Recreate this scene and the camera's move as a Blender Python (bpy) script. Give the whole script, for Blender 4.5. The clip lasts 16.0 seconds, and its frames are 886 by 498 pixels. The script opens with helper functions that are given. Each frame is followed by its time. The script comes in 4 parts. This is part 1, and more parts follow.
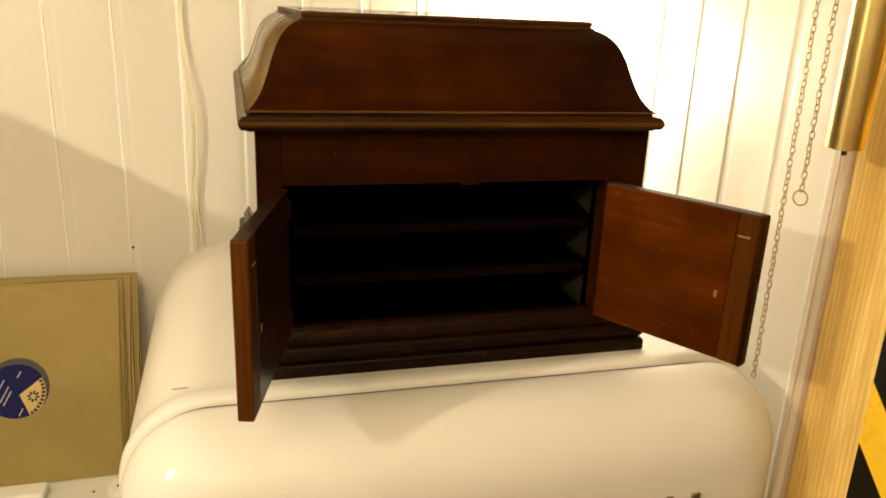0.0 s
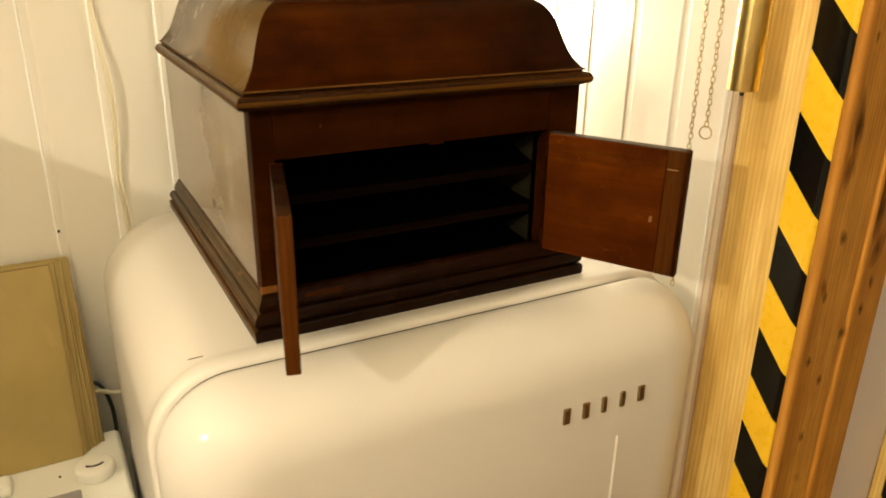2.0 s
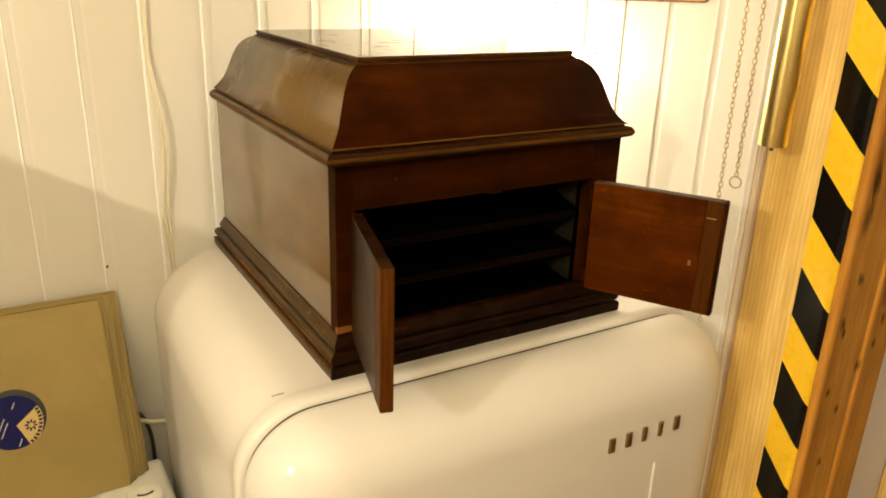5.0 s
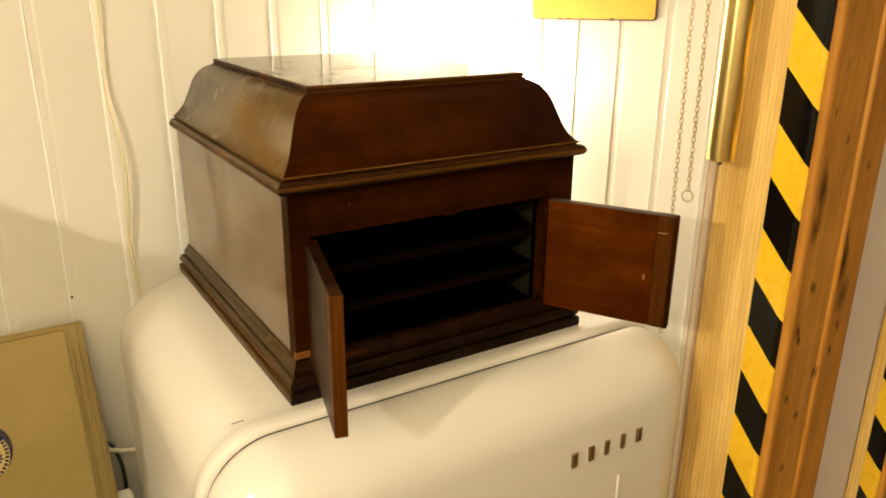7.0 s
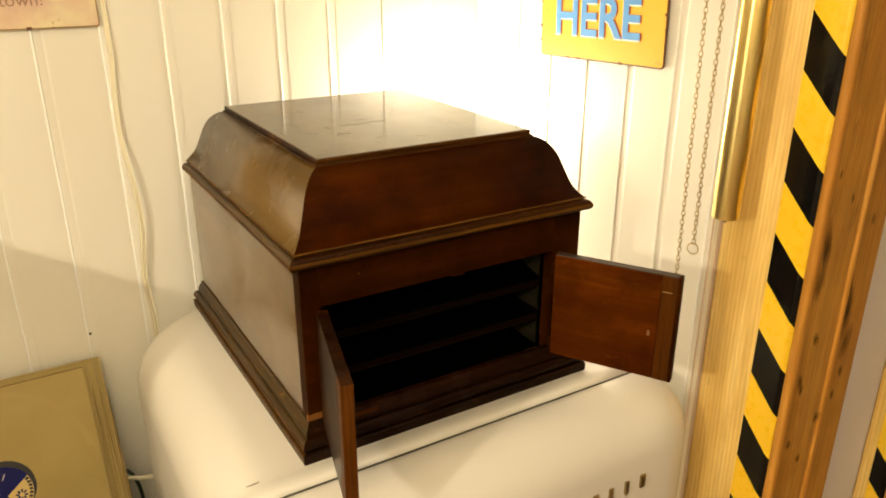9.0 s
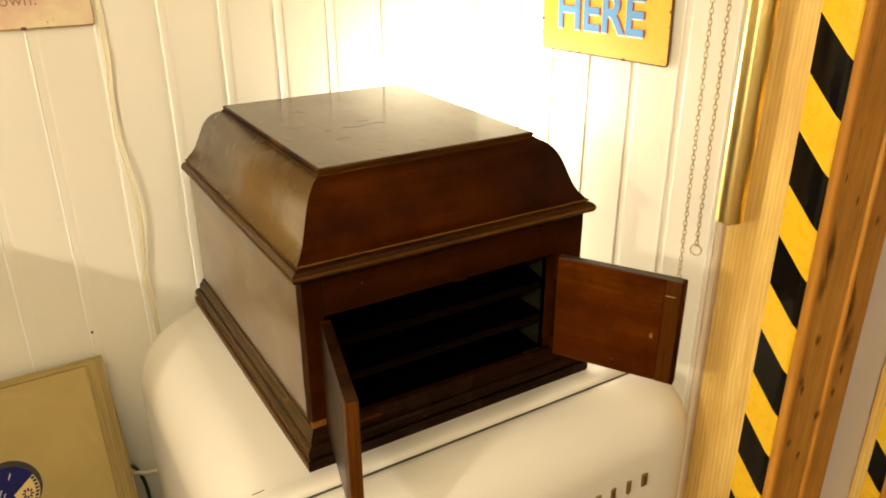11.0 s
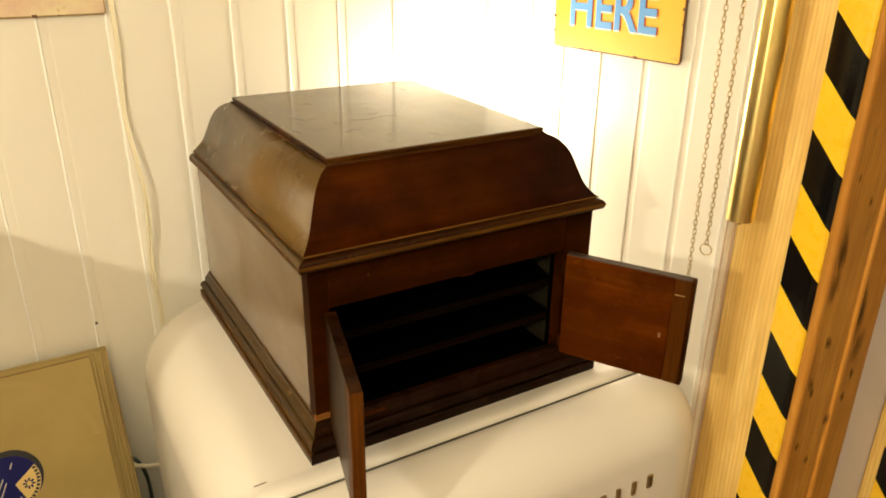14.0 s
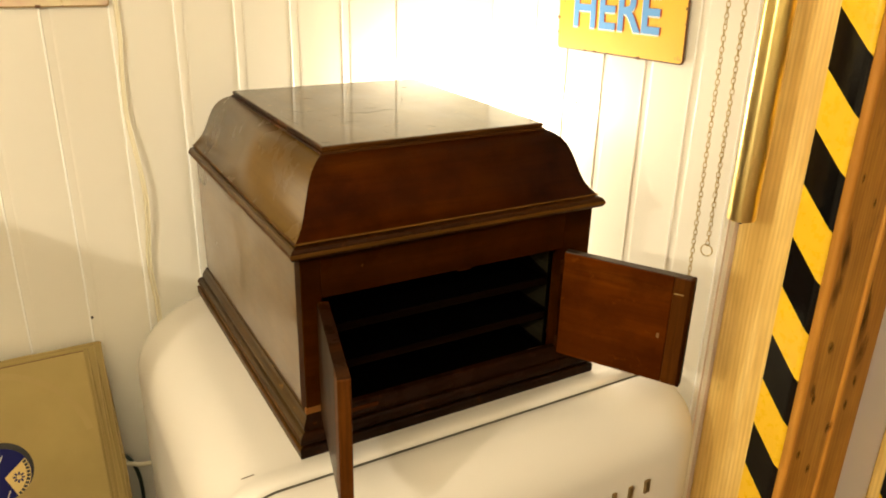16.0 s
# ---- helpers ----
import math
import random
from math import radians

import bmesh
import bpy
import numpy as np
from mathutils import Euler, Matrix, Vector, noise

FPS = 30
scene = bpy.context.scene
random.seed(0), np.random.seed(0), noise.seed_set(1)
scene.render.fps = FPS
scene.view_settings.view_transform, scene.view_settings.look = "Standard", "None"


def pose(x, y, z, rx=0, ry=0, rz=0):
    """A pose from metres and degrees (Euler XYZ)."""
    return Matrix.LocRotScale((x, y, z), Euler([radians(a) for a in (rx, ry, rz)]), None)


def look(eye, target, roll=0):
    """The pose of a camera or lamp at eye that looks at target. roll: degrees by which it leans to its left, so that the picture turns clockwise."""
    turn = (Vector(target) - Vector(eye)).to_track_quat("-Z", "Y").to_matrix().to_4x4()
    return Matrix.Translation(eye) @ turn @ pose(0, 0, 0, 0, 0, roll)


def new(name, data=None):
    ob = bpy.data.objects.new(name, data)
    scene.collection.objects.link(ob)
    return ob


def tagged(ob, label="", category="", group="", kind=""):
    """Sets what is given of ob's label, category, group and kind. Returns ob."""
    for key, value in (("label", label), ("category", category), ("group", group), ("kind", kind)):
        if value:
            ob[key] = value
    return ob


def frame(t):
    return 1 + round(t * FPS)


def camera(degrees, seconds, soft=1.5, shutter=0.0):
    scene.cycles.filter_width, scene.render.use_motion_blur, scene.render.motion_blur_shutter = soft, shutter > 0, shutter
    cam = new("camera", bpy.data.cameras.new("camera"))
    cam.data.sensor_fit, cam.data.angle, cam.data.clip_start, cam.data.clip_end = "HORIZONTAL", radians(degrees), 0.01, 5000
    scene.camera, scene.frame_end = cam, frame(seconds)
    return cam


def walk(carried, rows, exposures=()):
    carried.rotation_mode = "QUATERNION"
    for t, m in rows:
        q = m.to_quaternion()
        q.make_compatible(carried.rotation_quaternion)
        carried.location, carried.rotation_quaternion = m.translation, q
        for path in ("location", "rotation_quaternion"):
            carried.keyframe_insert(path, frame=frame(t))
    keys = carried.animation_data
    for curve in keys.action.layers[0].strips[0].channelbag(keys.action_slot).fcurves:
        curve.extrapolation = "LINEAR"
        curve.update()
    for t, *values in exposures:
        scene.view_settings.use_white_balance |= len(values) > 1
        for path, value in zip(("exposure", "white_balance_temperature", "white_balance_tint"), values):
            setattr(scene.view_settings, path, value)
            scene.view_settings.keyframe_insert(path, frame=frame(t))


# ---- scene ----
cam = camera(60.3, 16.0, 1.8, 0.5)
PATH = [
    (0, (-0.006, -0.693, 1.55), (0.516, 1.138, 0.938), 2.5),
    (0.5, (-0.017, -0.688, 1.554), (0.527, 1.13, 0.921), 2.2),
    (1, (-0.034, -0.687, 1.56), (0.575, 1.103, 0.909), 1.4),
    (1.5, (-0.084, -0.7, 1.57), (0.705, 0.985, 0.835), 0.9),
    (2, (-0.168, -0.719, 1.584), (0.718, 0.915, 0.846), 0.9),
    (2.5, (-0.219, -0.72, 1.602), (0.707, 0.892, 0.862), 0.7),
    (3, (-0.261, -0.713, 1.614), (0.685, 0.897, 0.898), 1.3),
    (3.5, (-0.288, -0.708, 1.619), (0.664, 0.9, 0.908), 2.0),
    (6, (-0.275, -0.722, 1.638), (0.709, 0.89, 0.977), 1.3),
    (6.5, (-0.266, -0.733, 1.639), (0.738, 0.871, 0.992), 0.8),
    (7, (-0.259, -0.735, 1.648), (0.741, 0.866, 0.986), 0.5),
    (7.5, (-0.255, -0.727, 1.658), (0.741, 0.872, 0.985), 0.5),
    (8, (-0.247, -0.709, 1.702), (0.724, 0.883, 0.981), 0.8),
    (8.5, (-0.245, -0.718, 1.744), (0.721, 0.888, 1.044), 0.1),
    (9, (-0.245, -0.718, 1.76), (0.716, 0.874, 1.022), 0.1),
    (9.5, (-0.245, -0.715, 1.771), (0.706, 0.877, 1.022), -0.4),
    (10, (-0.24, -0.708, 1.787), (0.714, 0.864, 1.0), -0.3),
    (12.5, (-0.239, -0.693, 1.801), (0.703, 0.87, 0.982), 0.0),
    (13, (-0.24, -0.694, 1.795), (0.697, 0.868, 0.97), 0.2),
    (13.5, (-0.242, -0.695, 1.792), (0.699, 0.874, 0.984), 0.4),
    (14, (-0.24, -0.695, 1.783), (0.699, 0.881, 0.986), 0.7),
    (14.5, (-0.239, -0.699, 1.778), (0.695, 0.887, 0.994), 0.4),
    (15, (-0.242, -0.705, 1.772), (0.691, 0.885, 0.998), 0.6),
    (15.5, (-0.237, -0.704, 1.759), (0.694, 0.882, 0.972), 0.6),
    (16, (-0.228, -0.704, 1.751), (0.702, 0.899, 0.999), 1.5),
]
walk(cam, [(t, look(eye, target, roll)) for t, eye, target, roll in PATH])

# ---------------------------------------------------------------- light
world = bpy.data.worlds.new("world")
scene.world = world
world.use_nodes = True
world.node_tree.nodes["Background"].inputs[0].default_value = (1.0, 0.80, 0.55, 1)
world.node_tree.nodes["Background"].inputs[1].default_value = 0.03


def lamp(name, place, watts, colour, radius):
    data = bpy.data.lights.new(name, "POINT")
    data.energy, data.color, data.shadow_soft_size = watts, colour, radius
    ob = new(name, data)
    ob.location = place
    return ob


# a bare lamp on the far side of the room, a small lamp in the corner behind the gramophone, an unseen uplight added
# behind the viewer as soft fill
lamp("room_lamp", (-1.28, -0.66, 1.93), 48.0, (1.0, 0.872, 0.64), 0.003)
lamp("corner_lamp", (0.456, 0.501, 1.452), 8.2, (1.0, 0.905, 0.70), 0.025)
up = bpy.data.lights.new("fill_uplight", "AREA")
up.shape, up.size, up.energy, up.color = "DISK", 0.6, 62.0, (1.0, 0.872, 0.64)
new("fill_uplight", up).matrix_world = pose(-0.62, -1.45, 1.75, 180, 0, 0)


# ---------------------------------------------------------------- materials
def shader(name, colour, rough=0.5, metal=0.0, coat=0.0, coat_rough=0.1):
    m = bpy.data.materials.new(name)
    m.use_nodes = True
    b = m.node_tree.nodes["Principled BSDF"]
    b.inputs["Base Color"].default_value = (*colour, 1)
    b.inputs["Roughness"].default_value = rough
    b.inputs["Metallic"].default_value = metal
    b.inputs["Coat Weight"].default_value = coat
    b.inputs["Coat Roughness"].default_value = coat_rough
    return m, m.node_tree, b


def node(tree, kind, **sets):
    n = tree.nodes.new(kind)
    for key, value in sets.items():
        n.inputs[key].default_value = value
    return n


def coords(tree, scale, turn=(0, 0, 0), shift=True):
    """Object coordinates, scaled, with a shift of each object's own."""
    tc = tree.nodes.new("ShaderNodeTexCoord")
    mp = tree.nodes.new("ShaderNodeMapping")
    mp.inputs["Scale"].default_value = scale
    mp.inputs["Rotation"].default_value = turn
    tree.links.new(tc.outputs["Object"], mp.inputs["Vector"])
    if shift:
        info = tree.nodes.new("ShaderNodeObjectInfo")
        mul = tree.nodes.new("ShaderNodeMath")
        mul.operation = "MULTIPLY"
        mul.inputs[1].default_value = 37.0
        tree.links.new(info.outputs["Random"], mul.inputs[0])
        tree.links.new(mul.outputs[0], mp.inputs["Location"])
    return mp.outputs["Vector"]


def ramp(tree, source, stops):
    r = tree.nodes.new("ShaderNodeValToRGB")
    while len(r.color_ramp.elements) < len(stops):
        r.color_ramp.elements.new(0.5)
    for e, (at, c) in zip(r.color_ramp.elements, stops):
        e.position, e.color = at, (*c, 1)
    tree.links.new(source, r.inputs[0])
    return r.outputs[0]


def mix(tree, factor, a, b, kind="MIX"):
    m = tree.nodes.new("ShaderNodeMix")
    m.data_type, m.blend_type = "RGBA", kind
    if isinstance(factor, float):
        m.inputs[0].default_value = factor
    else:
        tree.links.new(factor, m.inputs[0])
    for value, slot in ((a, 6), (b, 7)):
        if isinstance(value, tuple):
            m.inputs[slot].default_value = (*value, 1)
        else:
            tree.links.new(value, m.inputs[slot])
    return m.outputs[2]


def relief(tree, bsdf, height, strength, distance=0.001):
    b = tree.nodes.new("ShaderNodeBump")
    b.inputs["Strength"].default_value, b.inputs["Distance"].default_value = strength, distance
    tree.links.new(height, b.inputs["Height"])
    tree.links.new(b.outputs[0], bsdf.inputs["Normal"])


def noise_of(tree, vector, scale, detail=4.0, rough=0.55):
    n = node(tree, "ShaderNodeTexNoise", Scale=scale, Detail=detail, Roughness=rough)
    tree.links.new(vector, n.inputs["Vector"])
    return n.outputs["Fac"]


def spread(tree, source, low, high):
    m = tree.nodes.new("ShaderNodeMapRange")
    m.inputs["To Min"].default_value, m.inputs["To Max"].default_value = low, high
    tree.links.new(source, m.inputs["Value"])
    return m.outputs[0]


def wood(name, dark, mid, light, along="z", rough=0.4, coat=0.0, coat_rough=0.12, knots="", worn=0.0, grain=1.0, gloss=0.5, lines=0.27, streaky=1.0, mottle=0.0):
    """Wood with grain along one axis, broad colour changes and fine pores."""
    m, t, b = shader(name, mid, rough, 0, coat, coat_rough)
    b.inputs["Specular IOR Level"].default_value = gloss
    s = {"x": (0.06, 1, 1), "y": (1, 0.06, 1), "z": (1, 1, 0.06)}[along]
    v = coords(t, s)
    broad = noise_of(t, v, 14 * grain, 4)
    streak = noise_of(t, v, 55 * grain, 5, 0.6)
    fine = noise_of(t, v, 190 * grain, 6, 0.6)
    patch = noise_of(t, coords(t, (1, 1, 1)), 9, 5, 0.6)
    c1 = ramp(t, broad, [(0.34, dark), (0.5, mid), (0.66, light)])
    c2 = mix(t, ramp(t, streak, [(0.40, (0, 0, 0)), (0.66, (0.55 * streaky,) * 3)]), c1, dark)
    c3 = mix(t, ramp(t, fine, [(0.48, (0, 0, 0)), (0.62, (0.6 * streaky,) * 3)]), c2, dark)
    out = mix(t, spread(t, patch, 0.0, 0.55), c3, mid)
    if mottle:
        cloudy = noise_of(t, coords(t, (1, 1, 1)), 13, 6, 0.6)
        out = mix(t, ramp(t, cloudy, [(0.40, (0, 0, 0)), (0.66, (mottle,) * 3)]), out, dark)
    if knots:
        wave = node(t, "ShaderNodeTexWave", Scale=46.0, Distortion=16.0, Detail=2.0)
        wave.inputs["Detail Scale"].default_value = 0.22
        wave.bands_direction = "X" if knots == "x" else "Y"
        t.links.new(coords(t, (1, 1, 0.14)), wave.inputs["Vector"])
        out = mix(t, ramp(t, wave.outputs["Fac"], [(0.05, (lines, lines, lines)), (0.75, (0, 0, 0))]), out, tuple(0.8 * c for c in dark))
        cloud = noise_of(t, coords(t, (1, 1, 0.3)), 26, 4, 0.6)
        out = mix(t, ramp(t, cloud, [(0.42, (0, 0, 0)), (0.75, (0.6 - lines, 0.6 - lines, 0.6 - lines))]), out, tuple(0.7 * c for c in dark))
        fleck = noise_of(t, coords(t, (1, 1, 0.35)), 42, 3, 0.5)
        out = mix(t, ramp(t, fleck, [(0.68, (0, 0, 0)), (0.76, (0.4, 0.4, 0.4))]), out, tuple(c * 0.4 for c in dark))
    if worn:
        scr = noise_of(t, coords(t, (1, 1, 1)), 60, 8, 0.7)
        out = mix(t, ramp(t, scr, [(0.61, (0, 0, 0)), (0.68, (worn, worn, worn))]), out, tuple(min(1, c * 3.0) for c in light))
    t.links.new(out, b.inputs["Base Color"])
    t.links.new(spread(t, patch, rough * 0.75, min(1, rough * 1.3)), b.inputs["Roughness"])
    if coat:
        smear = noise_of(t, coords(t, (1, 1, 1)), 16, 6, 0.65)
        t.links.new(spread(t, smear, coat_rough * 0.5, min(1, coat_rough * 1.6)), b.inputs["Coat Roughness"])
    relief(t, b, fine, 0.25, 0.0006)
    return m


def painted(name, colour, rough=0.4, uneven=0.08, bump=0.12, scale=(1, 1, 1), coat=0.0, coat_rough=0.06):
    """Brushed or sprayed paint, slightly uneven, with faint dirt."""
    m, t, b = shader(name, colour, rough, 0, coat, coat_rough)
    v = coords(t, scale)
    big = noise_of(t, v, 3.5, 4)
    small = noise_of(t, v, 90, 5)
    worse = tuple(c * k for c, k in zip(colour, (1 - uneven, 1 - 1.3 * uneven, 1 - 2.0 * uneven)))
    t.links.new(mix(t, spread(t, big, 0.0, 1.0), colour, worse), b.inputs["Base Color"])
    t.links.new(spread(t, small, rough * 0.85, rough * 1.15), b.inputs["Roughness"])
    relief(t, b, small, bump, 0.0008)
    return m


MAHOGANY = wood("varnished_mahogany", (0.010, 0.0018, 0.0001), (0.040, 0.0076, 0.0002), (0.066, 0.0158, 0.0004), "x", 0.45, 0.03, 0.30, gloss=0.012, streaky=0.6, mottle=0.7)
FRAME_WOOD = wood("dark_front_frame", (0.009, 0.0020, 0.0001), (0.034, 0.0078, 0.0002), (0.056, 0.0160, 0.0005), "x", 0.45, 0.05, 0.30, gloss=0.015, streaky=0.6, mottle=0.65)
# sides, lid sides and top: same mahogany, wall reflection put into a paler base
MAHOGANY_SIDE_LIT = wood("lit_polished_mahogany_side", (0.070, 0.031, 0.0055), (0.120, 0.056, 0.0095), (0.145, 0.070, 0.0130), "y", 0.40, 1.0, 0.045, gloss=0.2, streaky=0.4, mottle=0.35)
MAHOGANY_LID_LIT = wood("lit_polished_lid_side", (0.075, 0.0390, 0.0055), (0.135, 0.0720, 0.0105), (0.160, 0.088, 0.0140), "y", 0.45, 0.65, 0.24, gloss=0.15, streaky=0.4, mottle=0.5)
MAHOGANY_TOP_LIT = wood("lit_polished_mahogany_top", (0.034, 0.0180, 0.0022), (0.066, 0.0350, 0.0045), (0.092, 0.050, 0.0075), "y", 0.40, 0.72, 0.055, worn=0.35, gloss=0.15, streaky=0.5, mottle=0.5)
for polished in (MAHOGANY_SIDE_LIT, MAHOGANY_LID_LIT):
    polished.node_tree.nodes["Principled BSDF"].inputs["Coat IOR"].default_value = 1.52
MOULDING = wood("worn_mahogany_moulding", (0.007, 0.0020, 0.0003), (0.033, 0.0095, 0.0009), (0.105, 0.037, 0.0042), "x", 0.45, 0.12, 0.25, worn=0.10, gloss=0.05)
# worn moulding wood again: shade painted into the plinth copy, sheen into the side copy
SHADED_PLINTH = wood("shaded_worn_plinth", (0.004, 0.0012, 0.0002), (0.018, 0.0050, 0.0005), (0.085, 0.026, 0.0028), "x", 0.45, 0.12, 0.25, worn=0.15, gloss=0.05)
MOULDING_SIDE_LIT = wood("worn_lit_moulding_side", (0.009, 0.0048, 0.0009), (0.054, 0.0270, 0.0042), (0.200, 0.108, 0.019), "y", 0.45, 0.28, 0.18, worn=0.14, gloss=0.12)
BARE_RED = wood("bare_reddish_wood", (0.030, 0.008, 0.0012), (0.060, 0.017, 0.0025), (0.085, 0.027, 0.0045), "x", 0.7, gloss=0.03)
SCUFF = shader("dull_scuff", (0.030, 0.016, 0.006), 0.5)[0]
LIT_WORN_EDGE = wood("lit_rubbed_golden_edge", (0.026, 0.0095, 0.0012), (0.080, 0.0320, 0.0040), (0.160, 0.072, 0.011), "x", 0.5, 0.05, 0.25, gloss=0.06)
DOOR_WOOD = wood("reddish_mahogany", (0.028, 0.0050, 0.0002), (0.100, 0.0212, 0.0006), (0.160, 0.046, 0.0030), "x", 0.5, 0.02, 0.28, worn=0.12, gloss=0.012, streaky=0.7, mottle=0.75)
# left door: shade put into the panel's colour, light into its end batten's
DOOR_SHADED = wood("shaded_polished_door", (0.009, 0.0030, 0.0005), (0.022, 0.0074, 0.0011), (0.040, 0.0145, 0.0024), "x", 0.45, 0.42, 0.20, worn=0.05, gloss=0.10)
LIT_BATTEN = wood("lit_brown_batten", (0.030, 0.0078, 0.0006), (0.082, 0.0230, 0.0016), (0.135, 0.046, 0.0050), "z", 0.5, 0.05, 0.25, worn=0.25, gloss=0.08)
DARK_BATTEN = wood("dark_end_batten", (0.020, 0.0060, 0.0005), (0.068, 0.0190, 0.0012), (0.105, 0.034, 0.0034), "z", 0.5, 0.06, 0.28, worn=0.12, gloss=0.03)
PALE_SCUFF = shader("pale_scuff", (0.12, 0.055, 0.024), 0.6)[0]
# inside and slat tones are near black: the recess's shade is in the colour
INSIDE = wood("shade_black_inside", (0.0003, 0.0002, 0.0002), (0.0007, 0.0005, 0.0004), (0.0014, 0.0010, 0.0007), "x", 0.9, gloss=0.01)
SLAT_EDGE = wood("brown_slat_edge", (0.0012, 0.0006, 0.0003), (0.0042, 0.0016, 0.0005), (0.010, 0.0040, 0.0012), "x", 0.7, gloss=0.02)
HORN_LIT = wood("lit_horn_side", (0.0050, 0.0043, 0.0018), (0.0105, 0.0088, 0.0040), (0.019, 0.0158, 0.0078), "y", 0.7, gloss=0.04)
PINE = wood("pale_pine", (0.62, 0.35, 0.075), (0.89, 0.63, 0.200), (0.93, 0.74, 0.31), "z", 0.45, 0.15, 0.25, knots="y", grain=1.2, gloss=0.3, lines=0.32)
PINE_DARK = wood("stained_knotty_pine", (0.26, 0.100, 0.012), (0.52, 0.240, 0.034), (0.66, 0.36, 0.068), "z", 0.38, 0.35, 0.16, knots="x", gloss=0.3, lines=0.22, mottle=0.3)
WALL_PAINT = painted("cream_white_board_paint", (0.785, 0.752, 0.664), 0.45, 0.05, 0.10, (1, 1, 0.15), coat=0.30, coat_rough=0.22)
# whiter than the boards: the beads' bright highlight is put into their colour
LIT_BEAD_PAINT = painted("highlight_white_bead_paint", (0.93, 0.92, 0.87), 0.25, 0.02, 0.02, coat=0.5, coat_rough=0.15)
PLAIN_WALL = painted("plain_wall_paint", (0.70, 0.66, 0.58), 0.7, 0.06)
DARK_WALL = painted("reflection_dimming_wall", (0.38, 0.29, 0.18), 0.7, 0.1)
GREY_WALL = painted("greyish_wall_paint", (0.70, 0.66, 0.68), 0.6, 0.06)
FLOOR = wood("floor_boards", (0.15, 0.08, 0.035), (0.26, 0.15, 0.07), (0.34, 0.20, 0.10), "y", 0.5)
ENAMEL = painted("cream_enamel", (0.715, 0.682, 0.620), 0.50, 0.03, 0.0, coat=0.60, coat_rough=0.15)
ENAMEL.node_tree.nodes["Principled BSDF"].inputs["Specular IOR Level"].default_value = 0.12
ENAMEL_COLD = painted("white_enamel", (0.76, 0.77, 0.72), 0.3, 0.05, 0.03, coat=0.4)
GASKET = shader("dark_gasket", (0.06, 0.055, 0.035), 0.7)[0]
CHROME = shader("tarnished_chrome", (0.42, 0.33, 0.18), 0.28, 1.0)[0]
SCRATCH = shader("bare_scratch", (0.16, 0.12, 0.08), 0.7)[0]
BLACK = shader("black_paint", (0.012, 0.011, 0.010), 0.45)[0]
TAPE_YELLOW = painted("yellow_tape", (0.90, 0.56, 0.020), 0.28, 0.04, 0.12, coat=0.25)
TAPE_BLACK = painted("black_tape", (0.005, 0.0045, 0.004), 0.09, 0.05, 0.35, coat=0.0)
TAPE_BLACK.node_tree.nodes["Principled BSDF"].inputs["Specular IOR Level"].default_value = 0.28
CORD = shader("cream_cord", (0.72, 0.65, 0.46), 0.5)[0]
CORD_GREEN = shader("dark_green_cord", (0.018, 0.030, 0.020), 0.4)[0]
PLASTIC = painted("white_plastic", (0.78, 0.77, 0.72), 0.3, 0.04, 0.02)
GREY = painted("grey_plate", (0.30, 0.29, 0.31), 0.45, 0.1)
NAIL = shader("nail_head", (0.06, 0.05, 0.04), 0.5, 0.6)[0]


def brass():
    m, t, b = shader("brushed_brass", (0.75, 0.55, 0.17), 0.30, 1.0)
    v = coords(t, (1, 1, 0.02))
    n = noise_of(t, v, 420, 4)
    t.links.new(ramp(t, noise_of(t, coords(t, (1, 1, 0.3)), 24, 4), [(0.3, (0.80, 0.60, 0.19)), (0.7, (0.92, 0.74, 0.31))]), b.inputs["Base Color"])
    t.links.new(spread(t, n, 0.30, 0.38), b.inputs["Roughness"])
    b.inputs["Anisotropic"].default_value, b.inputs["Anisotropic Rotation"].default_value = 0.85, 0.25
    return m


BRASS = brass()


def paper():
    m, t, b = shader("brown_paper", (0.44, 0.29, 0.11), 0.75)
    v = coords(t, (1, 1, 1))
    c = ramp(t, noise_of(t, v, 5, 5), [(0.3, (0.285, 0.205, 0.062)), (0.7, (0.385, 0.285, 0.098))])
    spots = ramp(t, noise_of(t, v, 38, 3, 0.5), [(0.70, (0, 0, 0)), (0.80, (0.5, 0.5, 0.5))])
    c = mix(t, spread(t, node(t, "ShaderNodeObjectInfo").outputs["Random"], 0.0, 0.45), c, (0.20, 0.135, 0.040))
    t.links.new(mix(t, spots, c, (0.22, 0.13, 0.05)), b.inputs["Base Color"])
    relief(t, b, noise_of(t, v, 260, 4), 0.25, 0.0005)
    return m


PAPER = paper()
PAPER_LIGHT = painted("rubbed_paper", (0.380, 0.279, 0.103), 0.75, 0.1)
LABEL_BLUE = painted("blue_label", (0.007, 0.009, 0.095), 0.5, 0.1)
LABEL_BLUE.node_tree.nodes["Principled BSDF"].inputs["Specular IOR Level"].default_value = 0.12
PAPER_EDGE = painted("pale_torn_paper", (0.60, 0.47, 0.22), 0.7, 0.2)
LABEL_GOLD = painted("gold_label", (0.62, 0.46, 0.17), 0.5, 0.1)
SHELLAC = shader("black_shellac", (0.012, 0.010, 0.010), 0.25)[0]


